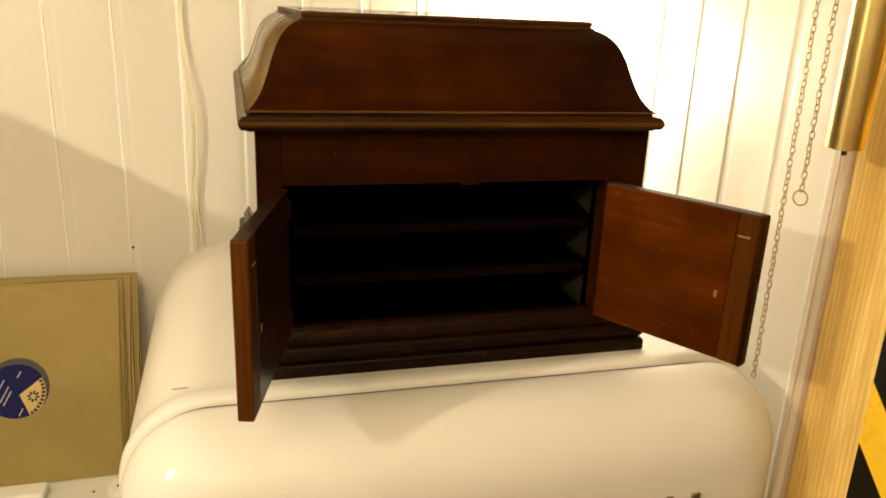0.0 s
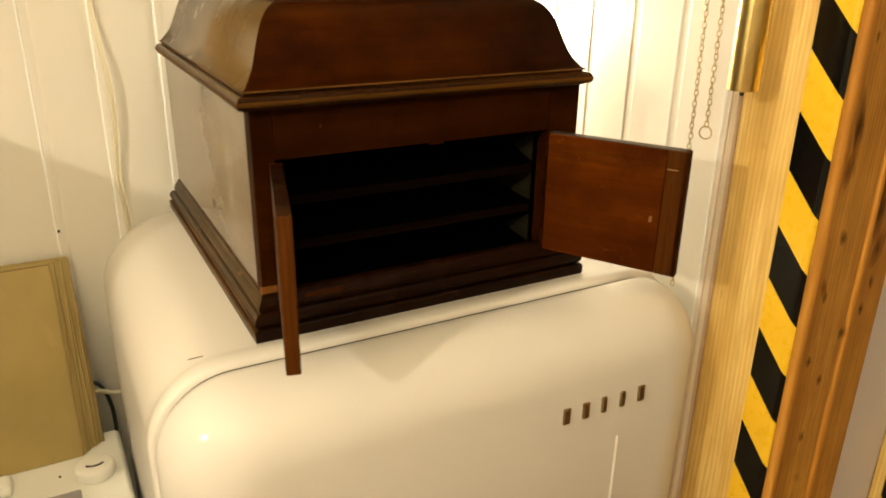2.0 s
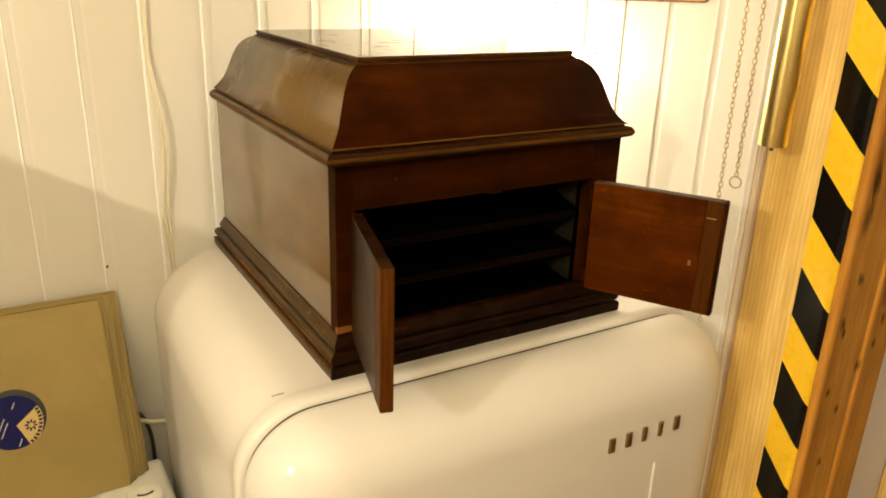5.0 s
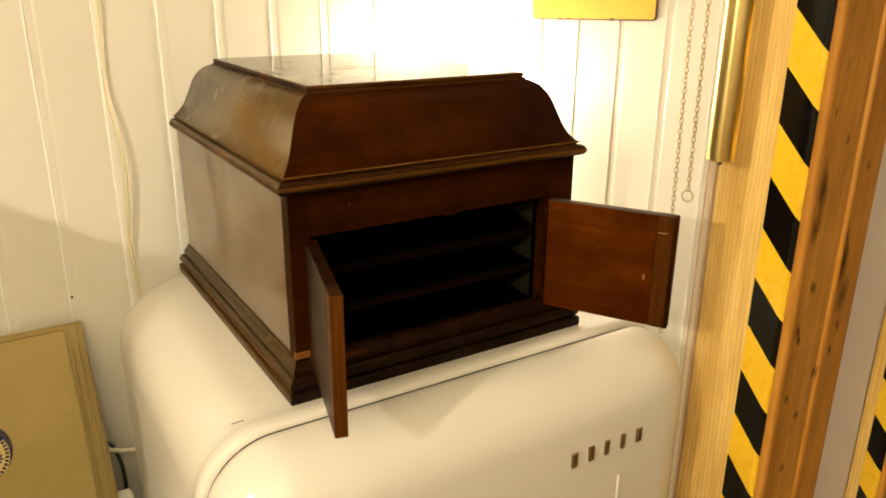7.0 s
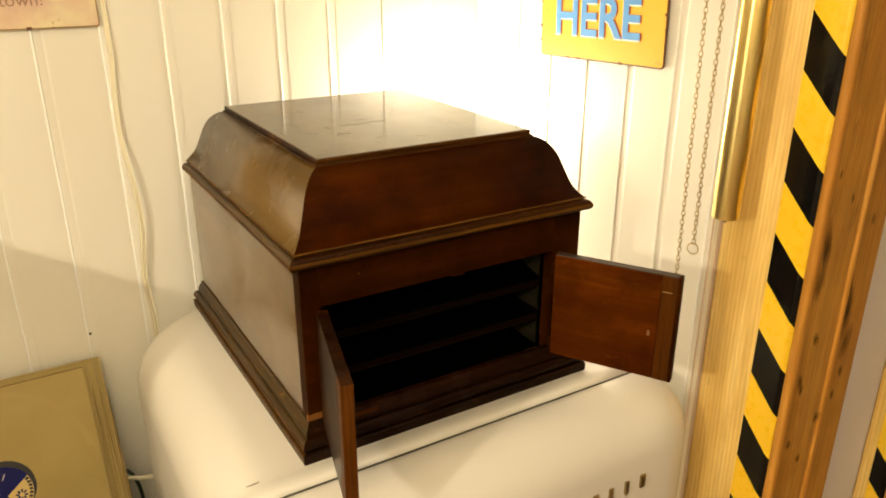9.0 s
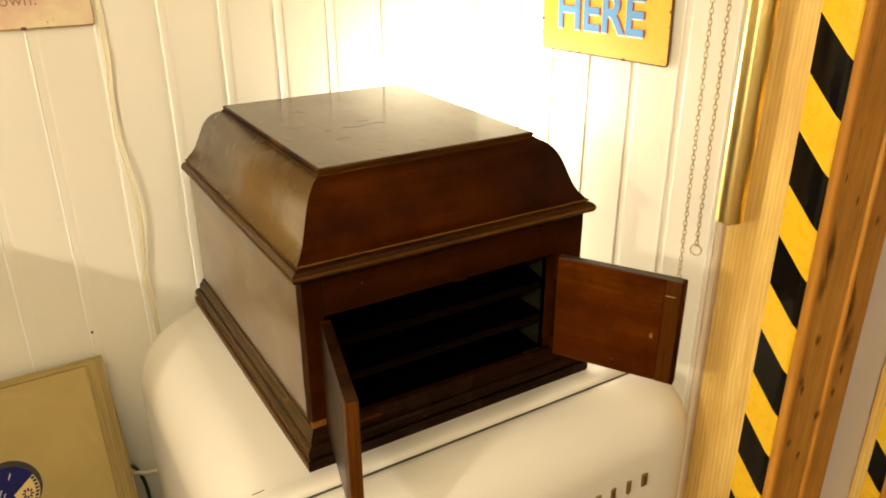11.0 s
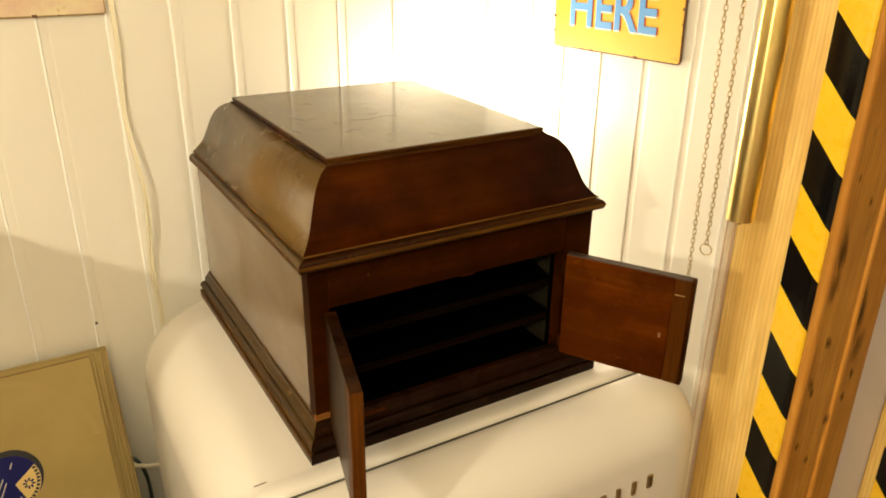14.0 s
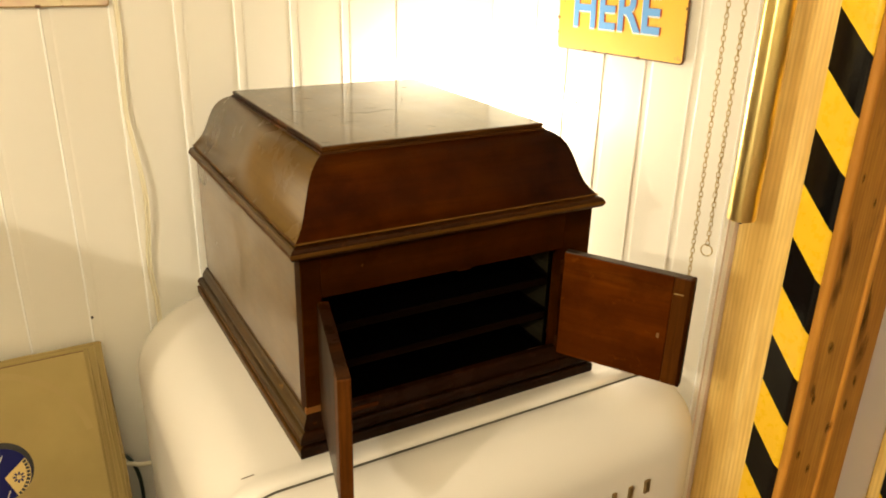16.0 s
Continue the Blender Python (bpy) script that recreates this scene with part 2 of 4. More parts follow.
def tin(name, colour, rust, faded=None):
    m, t, b = shader(name, colour, 0.4, 0, 0.2, 0.3)
    v = coords(t, (1, 1, 1), shift=False)
    n = noise_of(t, v, 8, 5)
    c = mix(t, spread(t, n, 0, 0.8), colour, tuple(a * k for a, k in zip(colour, (0.93, 0.80, 0.62))))
    if faded:
        c = mix(t, ramp(t, noise_of(t, v, 11, 5, 0.6), [(0.42, (0, 0, 0)), (0.60, (0.9, 0.9, 0.9))]), c, faded)
    spots = ramp(t, noise_of(t, v, 45, 7, 0.65), [(0.64, (0, 0, 0)), (0.70, (1, 1, 1))])
    t.links.new(mix(t, spots, c, rust), b.inputs["Base Color"])
    return m


TIN_YELLOW = tin("yellow_tin", (0.88, 0.52, 0.035), (0.45, 0.20, 0.03))
TIN_PINK = tin("faded_pink_tin", (0.64, 0.47, 0.38), (0.50, 0.36, 0.15), (0.72, 0.62, 0.38))
RUST = painted("rusty_edge", (0.16, 0.065, 0.022), 0.7, 0.3)
INK_BLUE = painted("blue_ink", (0.12, 0.36, 0.80), 0.45, 0.06)
INK_WHITE = painted("white_ink", (0.85, 0.84, 0.80), 0.45, 0.04)
INK_RED = painted("red_ink", (0.55, 0.09, 0.03), 0.5, 0.06)
INK_GREEN = painted("green_ink", (0.16, 0.38, 0.12), 0.45, 0.06)
INK_BROWN = painted("brown_ink", (0.33, 0.18, 0.12), 0.6, 0.1)
INK_GREY = painted("pale_print", (0.55, 0.52, 0.50), 0.6, 0.1)


# ---------------------------------------------------------------- helpers for meshes
def thing(name, place=(0, 0, 0), label="", category="", group="", kind=""):
    ob = new(name)
    ob.empty_display_size = 0.05
    ob.location = place
    return tagged(ob, label, category, group, kind)


def part(name, bm, material, parent=None, label="", smooth=False, place=None):
    """Links a bmesh, given in the world, as one mesh object under its thing or part."""
    me = bpy.data.meshes.new(name)
    bmesh.ops.recalc_face_normals(bm, faces=bm.faces)
    bm.to_mesh(me)
    bm.free()
    for p in me.polygons:
        p.use_smooth = smooth
    for mat in material if isinstance(material, (list, tuple)) else [material]:
        me.materials.append(mat)
    ob = new(name, me)
    if parent is not None:
        ob.parent = parent
        base = Matrix.Identity(4)
        p = parent
        while p is not None:
            base = p.matrix_basis @ base
            p = p.parent
        ob.matrix_basis = base.inverted()
    return tagged(ob, label)


def add_box(bm, x0, x1, y0, y1, z0, z1, bevel=0.0, m=None, segments=2):
    made = bmesh.ops.create_cube(bm, size=1)["verts"]
    bmesh.ops.scale(bm, vec=(abs(x1 - x0), abs(y1 - y0), abs(z1 - z0)), verts=made)
    bmesh.ops.translate(bm, vec=((x0 + x1) / 2, (y0 + y1) / 2, (z0 + z1) / 2), verts=made)
    if bevel:
        edges = list({e for v in made for e in v.link_edges})
        done = bmesh.ops.bevel(bm, geom=edges, offset=bevel, segments=segments, affect="EDGES", profile=0.5)
        made = list({v for f in done["faces"] for v in f.verts} | {v for v in made if v.is_valid})
    if m is not None:
        bmesh.ops.transform(bm, matrix=m, verts=made)
    return made


def box(x0, x1, y0, y1, z0, z1, bevel=0.0, m=None, segments=2):
    bm = bmesh.new()
    add_box(bm, x0, x1, y0, y1, z0, z1, bevel, m, segments)
    return bm


def loft(rings, cap_start=True, cap_end=True, closed=True):
    bm = bmesh.new()
    rows = [[bm.verts.new(p) for p in ring] for ring in rings]
    n = len(rows[0])
    for a, b in zip(rows, rows[1:]):
        for i in range(n if closed else n - 1):
            j = (i + 1) % n
            bm.faces.new((a[i], a[j], b[j], b[i]))
    if cap_start:
        bm.faces.new(rows[0][::-1])
    if cap_end:
        bm.faces.new(rows[-1])
    return bm


def frame_rings(x0, x1, y0, y1, profile, wobble=0.0):
    """Rings round a rectangle, offset outwards by the profile's first number at the height of its second."""
    return [[(x0 - o, y0 - o, z), (x1 + o, y0 - o, z), (x1 + o, y1 + o, z), (x0 - o, y1 + o, z)] for o, z in profile]


def smooth_profile(points, steps=5):
    out = []
    p = [points[0]] + points + [points[-1]]
    for i in range(1, len(p) - 2):
        for k in range(steps):
            u = k / steps
            out.append(tuple(0.5 * (2 * p[i][a] + (p[i + 1][a] - p[i - 1][a]) * u
                             + (2 * p[i - 1][a] - 5 * p[i][a] + 4 * p[i + 1][a] - p[i + 2][a]) * u * u
                             + (3 * p[i][a] - p[i - 1][a] - 3 * p[i + 1][a] + p[i + 2][a]) * u ** 3) for a in (0, 1)))
    return out + [points[-1]]


def tube(points, radius, sides=10, closed=False):
    """A round bar along points."""
    pts = [Vector(p) for p in points]
    rings = []
    up = Vector((0.123, 0.456, 0.881))
    n = len(pts)
    for i, p in enumerate(pts):
        d = (pts[(i + 1) % n] - pts[i - 1]) if closed else (pts[min(i + 1, n - 1)] - pts[max(i - 1, 0)])
        d.normalize()
        a = d.cross(up).normalized()
        b = d.cross(a)
        rings.append([p + radius * (math.cos(2 * math.pi * k / sides) * a + math.sin(2 * math.pi * k / sides) * b) for k in range(sides)])
    if closed:
        rings.append(rings[0])
        bm = loft(rings, False, False)
        bmesh.ops.remove_doubles(bm, verts=bm.verts, dist=1e-6)
        return bm
    return loft(rings)


def spline(points, steps=8):
    out = []
    p = [Vector(q) for q in [points[0]] + list(points) + [points[-1]]]
    for i in range(1, len(p) - 2):
        for k in range(steps):
            u = k / steps
            out.append(0.5 * (2 * p[i] + (p[i + 1] - p[i - 1]) * u + (2 * p[i - 1] - 5 * p[i] + 4 * p[i + 1] - p[i + 2]) * u * u
                              + (3 * p[i] - p[i - 1] - 3 * p[i + 1] + p[i + 2]) * u ** 3))
    return out + [p[-1]]


def turned(profile, centre, sides=32):
    """A body of revolution: (radius, height) pairs about the upright axis through centre."""
    cx, cy, cz = centre
    return loft([[(cx + r * math.cos(2 * math.pi * k / sides), cy + r * math.sin(2 * math.pi * k / sides), cz + h) for k in range(sides)] for r, h in profile])


def lettering(text, size, m, material, parent, name, deep=0.0004, wide=1.0, label="", bold=0.0):
    """Raised letters in the built-in font, on the plane of m."""
    data = bpy.data.curves.new(name, "FONT")
    data.body, data.size, data.extrude, data.resolution_u, data.offset = text, size, deep, 3, bold
    tmp = bpy.data.objects.new(name, data)
    scene.collection.objects.link(tmp)
    bpy.context.view_layer.update()
    me = bpy.data.meshes.new_from_object(tmp)
    bpy.data.objects.remove(tmp)
    me.transform(m @ Matrix.Diagonal((wide, 1, 1, 1)))
    me.materials.clear()
    me.materials.append(material)
    ob = new(name, me)
    ob.parent = parent
    ob.matrix_basis = parent.matrix_basis.inverted()
    return tagged(ob, label)


# ---------------------------------------------------------------- the room
BACK, RIGHT, TOP = 0.550, 0.595, 2.40          # planes of the boards' faces; the ceiling
LEFT_END, FRONT_END, FAR_RIGHT = -2.4, -3.2, 2.2


def structure(name, bm, material, label, category):
    ob = part(name, bm, material)
    return tagged(ob, label, category, "", "structure")


floor = structure("floor", box(LEFT_END - 0.1, FAR_RIGHT + 0.1, FRONT_END - 0.1, 0.68, -0.1, 0.0), FLOOR, "brown wooden floor of the room", "floor")
ceiling = structure("ceiling", box(LEFT_END - 0.1, FAR_RIGHT + 0.1, FRONT_END - 0.1, 0.68, TOP, TOP + 0.1), PLAIN_WALL, "plain cream ceiling of the room", "ceiling")
wall_north = structure("wall_north", box(LEFT_END - 0.1, RIGHT + 0.12, BACK + 0.016, 0.68, 0, TOP), PLAIN_WALL, "wall clad in cream-white painted tongue-and-groove boards", "wall")
wall_east = structure("wall_east", box(RIGHT + 0.016, RIGHT + 0.12, -0.0592, BACK + 0.016, 0, TOP), PLAIN_WALL, "brightly lit wall clad in cream-white painted boards", "wall")
structure("wall_west", box(LEFT_END - 0.1, LEFT_END, FRONT_END, BACK + 0.016, 0, TOP), PLAIN_WALL, "plain cream wall on the far side", "wall")
structure("wall_south", box(LEFT_END - 0.1, FAR_RIGHT + 0.1, FRONT_END - 0.1, FRONT_END, 0, TOP), PLAIN_WALL, "plain cream wall behind the viewer", "wall")
# closing wall out of view, darkened so the varnish reflects less of it
structure("wall_end", box(FAR_RIGHT, FAR_RIGHT + 0.1, FRONT_END, -0.19, 0, TOP), DARK_WALL, "unseen end wall coloured brown to dim reflections", "wall")
structure("wall_recess", box(0.72, FAR_RIGHT + 0.1, -0.152, 0.0, 0, TOP), GREY_WALL, "greyish painted wall behind the timber posts", "wall")
# out of view, added to throw the diagonal shadow on the north boards
structure("wall_partition", box(-1.05, -1.00, -0.42, BACK, 0, 1.768), PLAIN_WALL, "unseen partition added to cast the shadow on the boards", "wall")

# ---------------------------------------------------------------- the camera's things, largest first: fridge
FX0, FX1, FTOP = -0.122, 0.568, 1.190


def arch(inset, y, radius=0.085, foot=0.05, top=FTOP, n=14, side=0.0):
    """The fridge's outline in front view: upright sides, flat top, round shoulders."""
    x0, x1, zt, r = FX0 + inset + side, FX1 - inset - side, top - inset, max(radius - inset * 0.6, 0.012)
    pts = [(x0, y, foot)]
    pts += [(x0 + r - r * math.cos(a), y, zt - r + r * math.sin(a)) for a in (math.pi / 2 * k / n for k in range(n + 1))]
    pts += [(x1 - r + r * math.sin(a), y, zt - r + r * math.cos(a)) for a in (math.pi / 2 * k / n for k in range(n + 1))]
    return pts + [(x1, y, foot)]


def fridge():
    f = thing("refrigerator", (0.213, 0.2, 0), "old rounded cream enamel refrigerator with raised letters", "refrigerator")
    rings = [arch(0.012, 0.508, side=0.088), arch(0.006, 0.506, side=0.078)]
    rings += [arch(0.002, 0.420 + 0.085 * math.sin(radians(a)), side=0.085 * (1 - math.cos(radians(a)))) for a in range(75, -1, -15)]
    rings += [arch(0.002, 0.02)]
    # the rolled lip along the front of the shell
    rings += [arch(i, y) for i, y in ((0.0022, 0.002), (0.0012, -0.003), (0.0, -0.008), (-0.0008, -0.014), (-0.0008, -0.020), (0.0006, -0.0265), (0.0035, -0.0295))]
    rings += [arch(0.016, -0.0300)]
    part("body", loft(rings), ENAMEL, f, smooth=True)
    part("door_gasket", loft([arch(0.0065, -0.029), arch(0.0065, -0.040)]), GASKET, f, "dark rubber gasket in the seam")
    r, back, front = 0.078, -0.0345, -0.122
    rings = [arch(0.012, back), arch(0.0055, back - 0.0005), arch(0.0035, back - 0.003)]
    for k in range(0, 19):
        a = math.pi / 2 * k / 18
        rings.append(arch(0.0030 + r * (1 - math.cos(a)), front + r - r * math.sin(a) ))
    door = part("door", loft(rings), ENAMEL, f, smooth=True)
    # five raised emblem shapes
    for i in range(5):
        x = 0.3185 + i * 0.0283
        wide = 0.0098 if i in (0, 1, 4) else 0.0074
        bm = box(x, x + wide, -0.1250, -0.1215, 1.064, 1.085, 0.0012)
        add_box(bm, x + 0.0006, x + 0.0022, -0.1258, -0.1240, 1.0645, 1.0845, 0.0005)
        part("letter", bm, CHROME, door, "raised tarnished chrome emblem shape")
    bm = loft([[(0.4065 + 0.0018 * math.cos(a), -0.1215 - 0.0032 * math.sin(a), z) for a in (math.pi * k / 8 for k in range(9))] for z in (0.55, 1.016, 1.020, 1.022)][:2] +
              [[(0.4065 + 0.0012 * math.cos(a), -0.1215 - 0.002 * math.sin(a), 1.021) for a in (math.pi * k / 8 for k in range(9))]])
    part("handle", bm, ENAMEL, door, "slim upright cream rib")
    for (x0, x1, y0, turn) in ((-0.071, -0.056, 0.002, 4), (-0.052, -0.045, -0.010, -8), (-0.030, -0.026, -0.008, 10)):
        cx = (x0 + x1) / 2
        part("scratch", box(-(x1 - x0) / 2, (x1 - x0) / 2, -0.0006, 0.0006, -0.0002, 0.00025, m=pose(cx, y0, FTOP - 0.0018, 0, 0, turn)), SCRATCH, f, "dark scratch in the enamel")
    return f


fridge()

# ---------------------------------------------------------------- gramophone
BX0, BX1, BY0, BY1 = 0.015, 0.415, 0.018, 0.492      # the case
LX1, LY1 = 0.408, 0.470                              # the lid's right and back
Z0 = 1.188


def gramophone():
    g = thing("gramophone", (0.215, 0.25, Z0), "dark varnished mahogany table gramophone with open doors", "gramophone")
    # plinth with its stepped moulding, mitred at the corners: four lengths
    prof = [(0.0150, Z0), (0.0158, 1.1905), (0.0158, 1.1995), (0.0145, 1.2015), (0.0105, 1.2022), (0.0105, 1.2040), (0.0128, 1.2046), (0.0142, 1.2070), (0.0144, 1.2110), (0.0132, 1.2152),
            (0.0105, 1.2178), (0.0062, 1.2184), (0.0062, 1.2204), (0.0078, 1.2210), (0.0074, 1.2245), (0.0055, 1.2290), (0.0030, 1.2330), (0.0020, 1.2370), (-0.006, 1.2375), (-0.006, Z0)]
    corners = [(BX0, BY0, -1, -1), (BX1, BY0, 1, -1), (BX1, BY1, 1, 1), (BX0, BY1, -1, 1)]

    lid_corners = [(BX0, BY0, -1, -1), (LX1, BY0, 1, -1), (LX1, LY1, 1, 1), (BX0, LY1, -1, 1)]

    def ring(c, profile, lid):
        """The profile at one corner; the lid's back has no overhang."""
        return [(c[0] + c[2] * o, c[1] + (min(o, 0) if lid and c[3] > 0 else c[3] * o), z) for o, z in profile]

    def run(name, a, b, profile, mat, label="", lid=False):
        use = lid_corners if lid else corners
        return part(name, loft([ring(use[a], profile, lid), ring(use[b], profile, lid)]), mat, g, label)

    for a, b, mat in ((0, 1, SHADED_PLINTH), (1, 2, MOULDING_SIDE_LIT), (2, 3, SHADED_PLINTH), (3, 0, MOULDING_SIDE_LIT)):
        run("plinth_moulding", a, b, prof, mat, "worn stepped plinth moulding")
    # thin golden strips paint the edge highlights along with the wear
    for a, b in ((3, 0),):
        run("worn_edge", a, b, [(0.0140, 1.1992), (0.0163, 1.1985), (0.0162, 1.2002), (0.0148, 1.2019), (0.0138, 1.2019)], LIT_WORN_EDGE, "rubbed golden edge with painted highlight")
        run("worn_edge", a, b, [(0.0136, 1.2070), (0.0148, 1.2080), (0.0149, 1.2105), (0.0143, 1.2128), (0.0134, 1.2128)], LIT_WORN_EDGE, "rubbed golden edge with painted highlight")
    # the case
    part("side_panel", box(BX0, BX0 + 0.014, BY0 + 0.0005, BY1, 1.2, 1.434), MAHOGANY_SIDE_LIT, g, "glossy brown side panel")
    part("side_panel", box(BX1 - 0.014, BX1, BY0 + 0.0005, BY1, 1.2, 1.434), MAHOGANY_SIDE_LIT, g, "glossy brown side panel")
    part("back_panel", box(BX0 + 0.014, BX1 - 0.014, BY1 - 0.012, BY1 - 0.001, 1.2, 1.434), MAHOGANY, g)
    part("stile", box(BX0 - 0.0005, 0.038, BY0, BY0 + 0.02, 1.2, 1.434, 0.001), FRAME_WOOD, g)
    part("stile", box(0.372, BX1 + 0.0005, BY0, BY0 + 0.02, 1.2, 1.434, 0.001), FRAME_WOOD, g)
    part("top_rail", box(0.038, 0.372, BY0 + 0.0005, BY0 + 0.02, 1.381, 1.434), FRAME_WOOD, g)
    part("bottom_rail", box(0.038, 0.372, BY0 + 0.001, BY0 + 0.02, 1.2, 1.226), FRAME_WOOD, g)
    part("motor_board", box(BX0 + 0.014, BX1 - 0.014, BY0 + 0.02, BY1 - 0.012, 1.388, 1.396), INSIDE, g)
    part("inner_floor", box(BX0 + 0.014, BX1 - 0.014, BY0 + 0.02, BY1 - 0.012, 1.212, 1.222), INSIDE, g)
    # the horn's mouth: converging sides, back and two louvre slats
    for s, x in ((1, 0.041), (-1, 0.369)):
        part("horn_side", loft([[(x, 0.040, z), (x + s * 0.070, 0.26, z), (x + s * 0.065, 0.26, z), (x - s * 0.003, 0.040, z)] for z in (1.224, 1.386)]), INSIDE, g, "horn side darkened with painted shade")
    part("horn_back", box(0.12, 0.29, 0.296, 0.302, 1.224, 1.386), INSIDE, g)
    # pale wedges stand in for lamplight on the horn's right side
    for zl, zh, apex in ((1.338, 1.378, 0.010), (1.287, 1.325, 0.020), (1.232, 1.268, 0.014)):
        tri = [(0.3678, 0.0405, zl), (0.3678, 0.0405, zh), (0.3678 - apex, 0.0405 + apex * 2.9, (zl + zh) / 2 - 0.004)]
        part("horn_cheek", loft([tri, [(x - 0.0012, y, z) for x, y, z in tri]]), HORN_LIT, g, "pale wedge painted as the lit end of the horn side")
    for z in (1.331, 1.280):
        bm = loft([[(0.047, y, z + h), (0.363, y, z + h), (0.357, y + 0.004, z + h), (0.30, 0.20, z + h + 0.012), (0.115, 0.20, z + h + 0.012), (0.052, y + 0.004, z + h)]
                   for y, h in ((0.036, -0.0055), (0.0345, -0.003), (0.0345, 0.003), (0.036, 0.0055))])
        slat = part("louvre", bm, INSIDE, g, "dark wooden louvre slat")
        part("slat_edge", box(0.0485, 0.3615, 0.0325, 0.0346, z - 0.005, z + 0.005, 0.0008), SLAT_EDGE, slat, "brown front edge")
    part("plate", box(0.340, 0.366, 0.029, 0.0375, 1.2262, 1.2285, 0.0005), CHROME, g, "small worn metal plate")
    part("case_top", box(BX0 + 0.002, BX1 - 0.002, BY0 + 0.002, BY1 - 0.002, 1.4285, 1.4338), FRAME_WOOD, g)
    # lid: mitred coved panels on a moulded rim, and the flat top
    rim = [(-0.004, 1.4335), (0.0075, 1.4335), (0.0080, 1.4350), (0.0125, 1.4354), (0.0145, 1.4380), (0.0150, 1.4410), (0.0142, 1.4445), (0.0118, 1.4472), (0.0085, 1.4480), (0.0052, 1.4484), (0.0052, 1.4502), (0.0076, 1.4506), (0.0078, 1.4516), (-0.004, 1.4516)]
    for a, b in ((0, 1), (3, 0)):
        run("worn_edge", a, b, [(0.0146, 1.4385), (0.01545, 1.4405), (0.0149, 1.4432), (0.0130, 1.4435), (0.0130, 1.4385)], LIT_WORN_EDGE, "rubbed golden edge with painted highlight", True)
        run("worn_edge", a, b, [(0.0070, 1.4506), (0.0083, 1.4509), (0.0080, 1.4518), (0.0066, 1.4526), (0.0060, 1.4506)], LIT_WORN_EDGE, "rubbed golden edge with painted highlight", True)
    for a, b, mat in ((0, 1, MOULDING), (1, 2, MOULDING_SIDE_LIT), (2, 3, MOULDING), (3, 0, MOULDING_SIDE_LIT)):
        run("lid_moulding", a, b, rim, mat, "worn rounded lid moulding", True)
    cove = smooth_profile([(0.0072, 1.4515), (0.0035, 1.4545), (-0.0020, 1.4610), (-0.0068, 1.4690), (-0.0108, 1.4790), (-0.0148, 1.4905), (-0.0188, 1.5020), (-0.0240, 1.5130), (-0.0310, 1.5220), (-0.0395, 1.5280), (-0.0470, 1.5305)], 4)
    for a, b, mat in ((0, 1, MAHOGANY), (1, 2, MAHOGANY_LID_LIT), (2, 3, MAHOGANY), (3, 0, MAHOGANY_LID_LIT)):
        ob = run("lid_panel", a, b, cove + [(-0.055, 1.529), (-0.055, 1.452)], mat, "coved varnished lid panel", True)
        for p in ob.data.polygons:
            p.use_smooth = len(p.vertices) == 4
    t = [(-0.0440, 1.5290), (-0.0455, 1.5318), (-0.0478, 1.5322), (-0.0478, 1.5334), (-0.0468, 1.5342), (-0.0468, 1.5366), (-0.0480, 1.5376)]
    part("lid_edge", loft(frame_rings(BX0, LX1, BY0, LY1, t)), MOULDING, g, "dark moulded edge of the lid top")
    t = [(-0.0484, 1.5370), (-0.0484, 1.5378), (-0.0492, 1.5382)]
    part("lid_top", loft(frame_rings(BX0, LX1, BY0, LY1, t)), MAHOGANY_TOP_LIT, g, "flat glossy scratched lid top")

    def mark(points, radius, mat):
        part("scratch", tube(points, radius * 0.65, 5), mat, g, "scratch in the varnish")
    zt = 1.5382
    mark([(0.083, 0.262, zt), (0.073, 0.235, zt), (0.071, 0.206, zt), (0.077, 0.180, zt)], 0.00035, SCUFF)
    mark([(0.094, 0.255, zt), (0.103, 0.240, zt), (0.103, 0.222, zt)], 0.0004, SCUFF)
    mark([(0.157, 0.213, zt), (0.180, 0.206, zt), (0.205, 0.214, zt), (0.222, 0.208, zt)], 0.0004, SCUFF)
    mark([(0.188, 0.234, zt), (0.205, 0.230, zt)], 0.0004, SCUFF)
    mark([(0.168, 0.128, zt), (0.174, 0.126, zt)], 0.0004, SCUFF)
    mark([(0.070, 0.084, zt), (0.078, 0.080, zt)], 0.0004, SCUFF)
    mark([(0.216, 0.110, zt), (0.224, 0.100, zt)], 0.00035, SCUFF)
    mark([(0.250, 0.250, zt), (0.262, 0.262, zt), (0.266, 0.280, zt)], 0.0004, SCUFF)
    mark([(0.140, 0.330, zt), (0.146, 0.318, zt)], 0.0005, SCUFF)
    mark([(0.305, 0.355, zt), (0.312, 0.350, zt)], 0.0005, SCUFF)
    rub = random.Random(11)
    for k in range(15):
        x, y, way, far = rub.uniform(0.075, 0.350), rub.uniform(0.080, 0.410), rub.uniform(0, 6.28), rub.uniform(0.004, 0.020)
        bend = rub.uniform(-0.6, 0.6)
        mark([(x, y, zt), (x + 0.5 * far * math.cos(way), y + 0.5 * far * math.sin(way), zt), (x + far * math.cos(way + bend), y + far * math.sin(way + bend), zt)], rub.uniform(0.00016, 0.00032), SCUFF if k % 3 else PALE_SCUFF)
    # the two doors, swung open about their hinges
    def door(hx, hy, width, turn, flip, mat, batten):
        m = pose(hx, hy, 0, 0, 0, turn)
        bm = box(0, width - 0.024, -0.0065, 0.0065, 1.2315, 1.3795, 0.0012, m)
        d = part("door", bm, mat, g, "open reddish mahogany door")
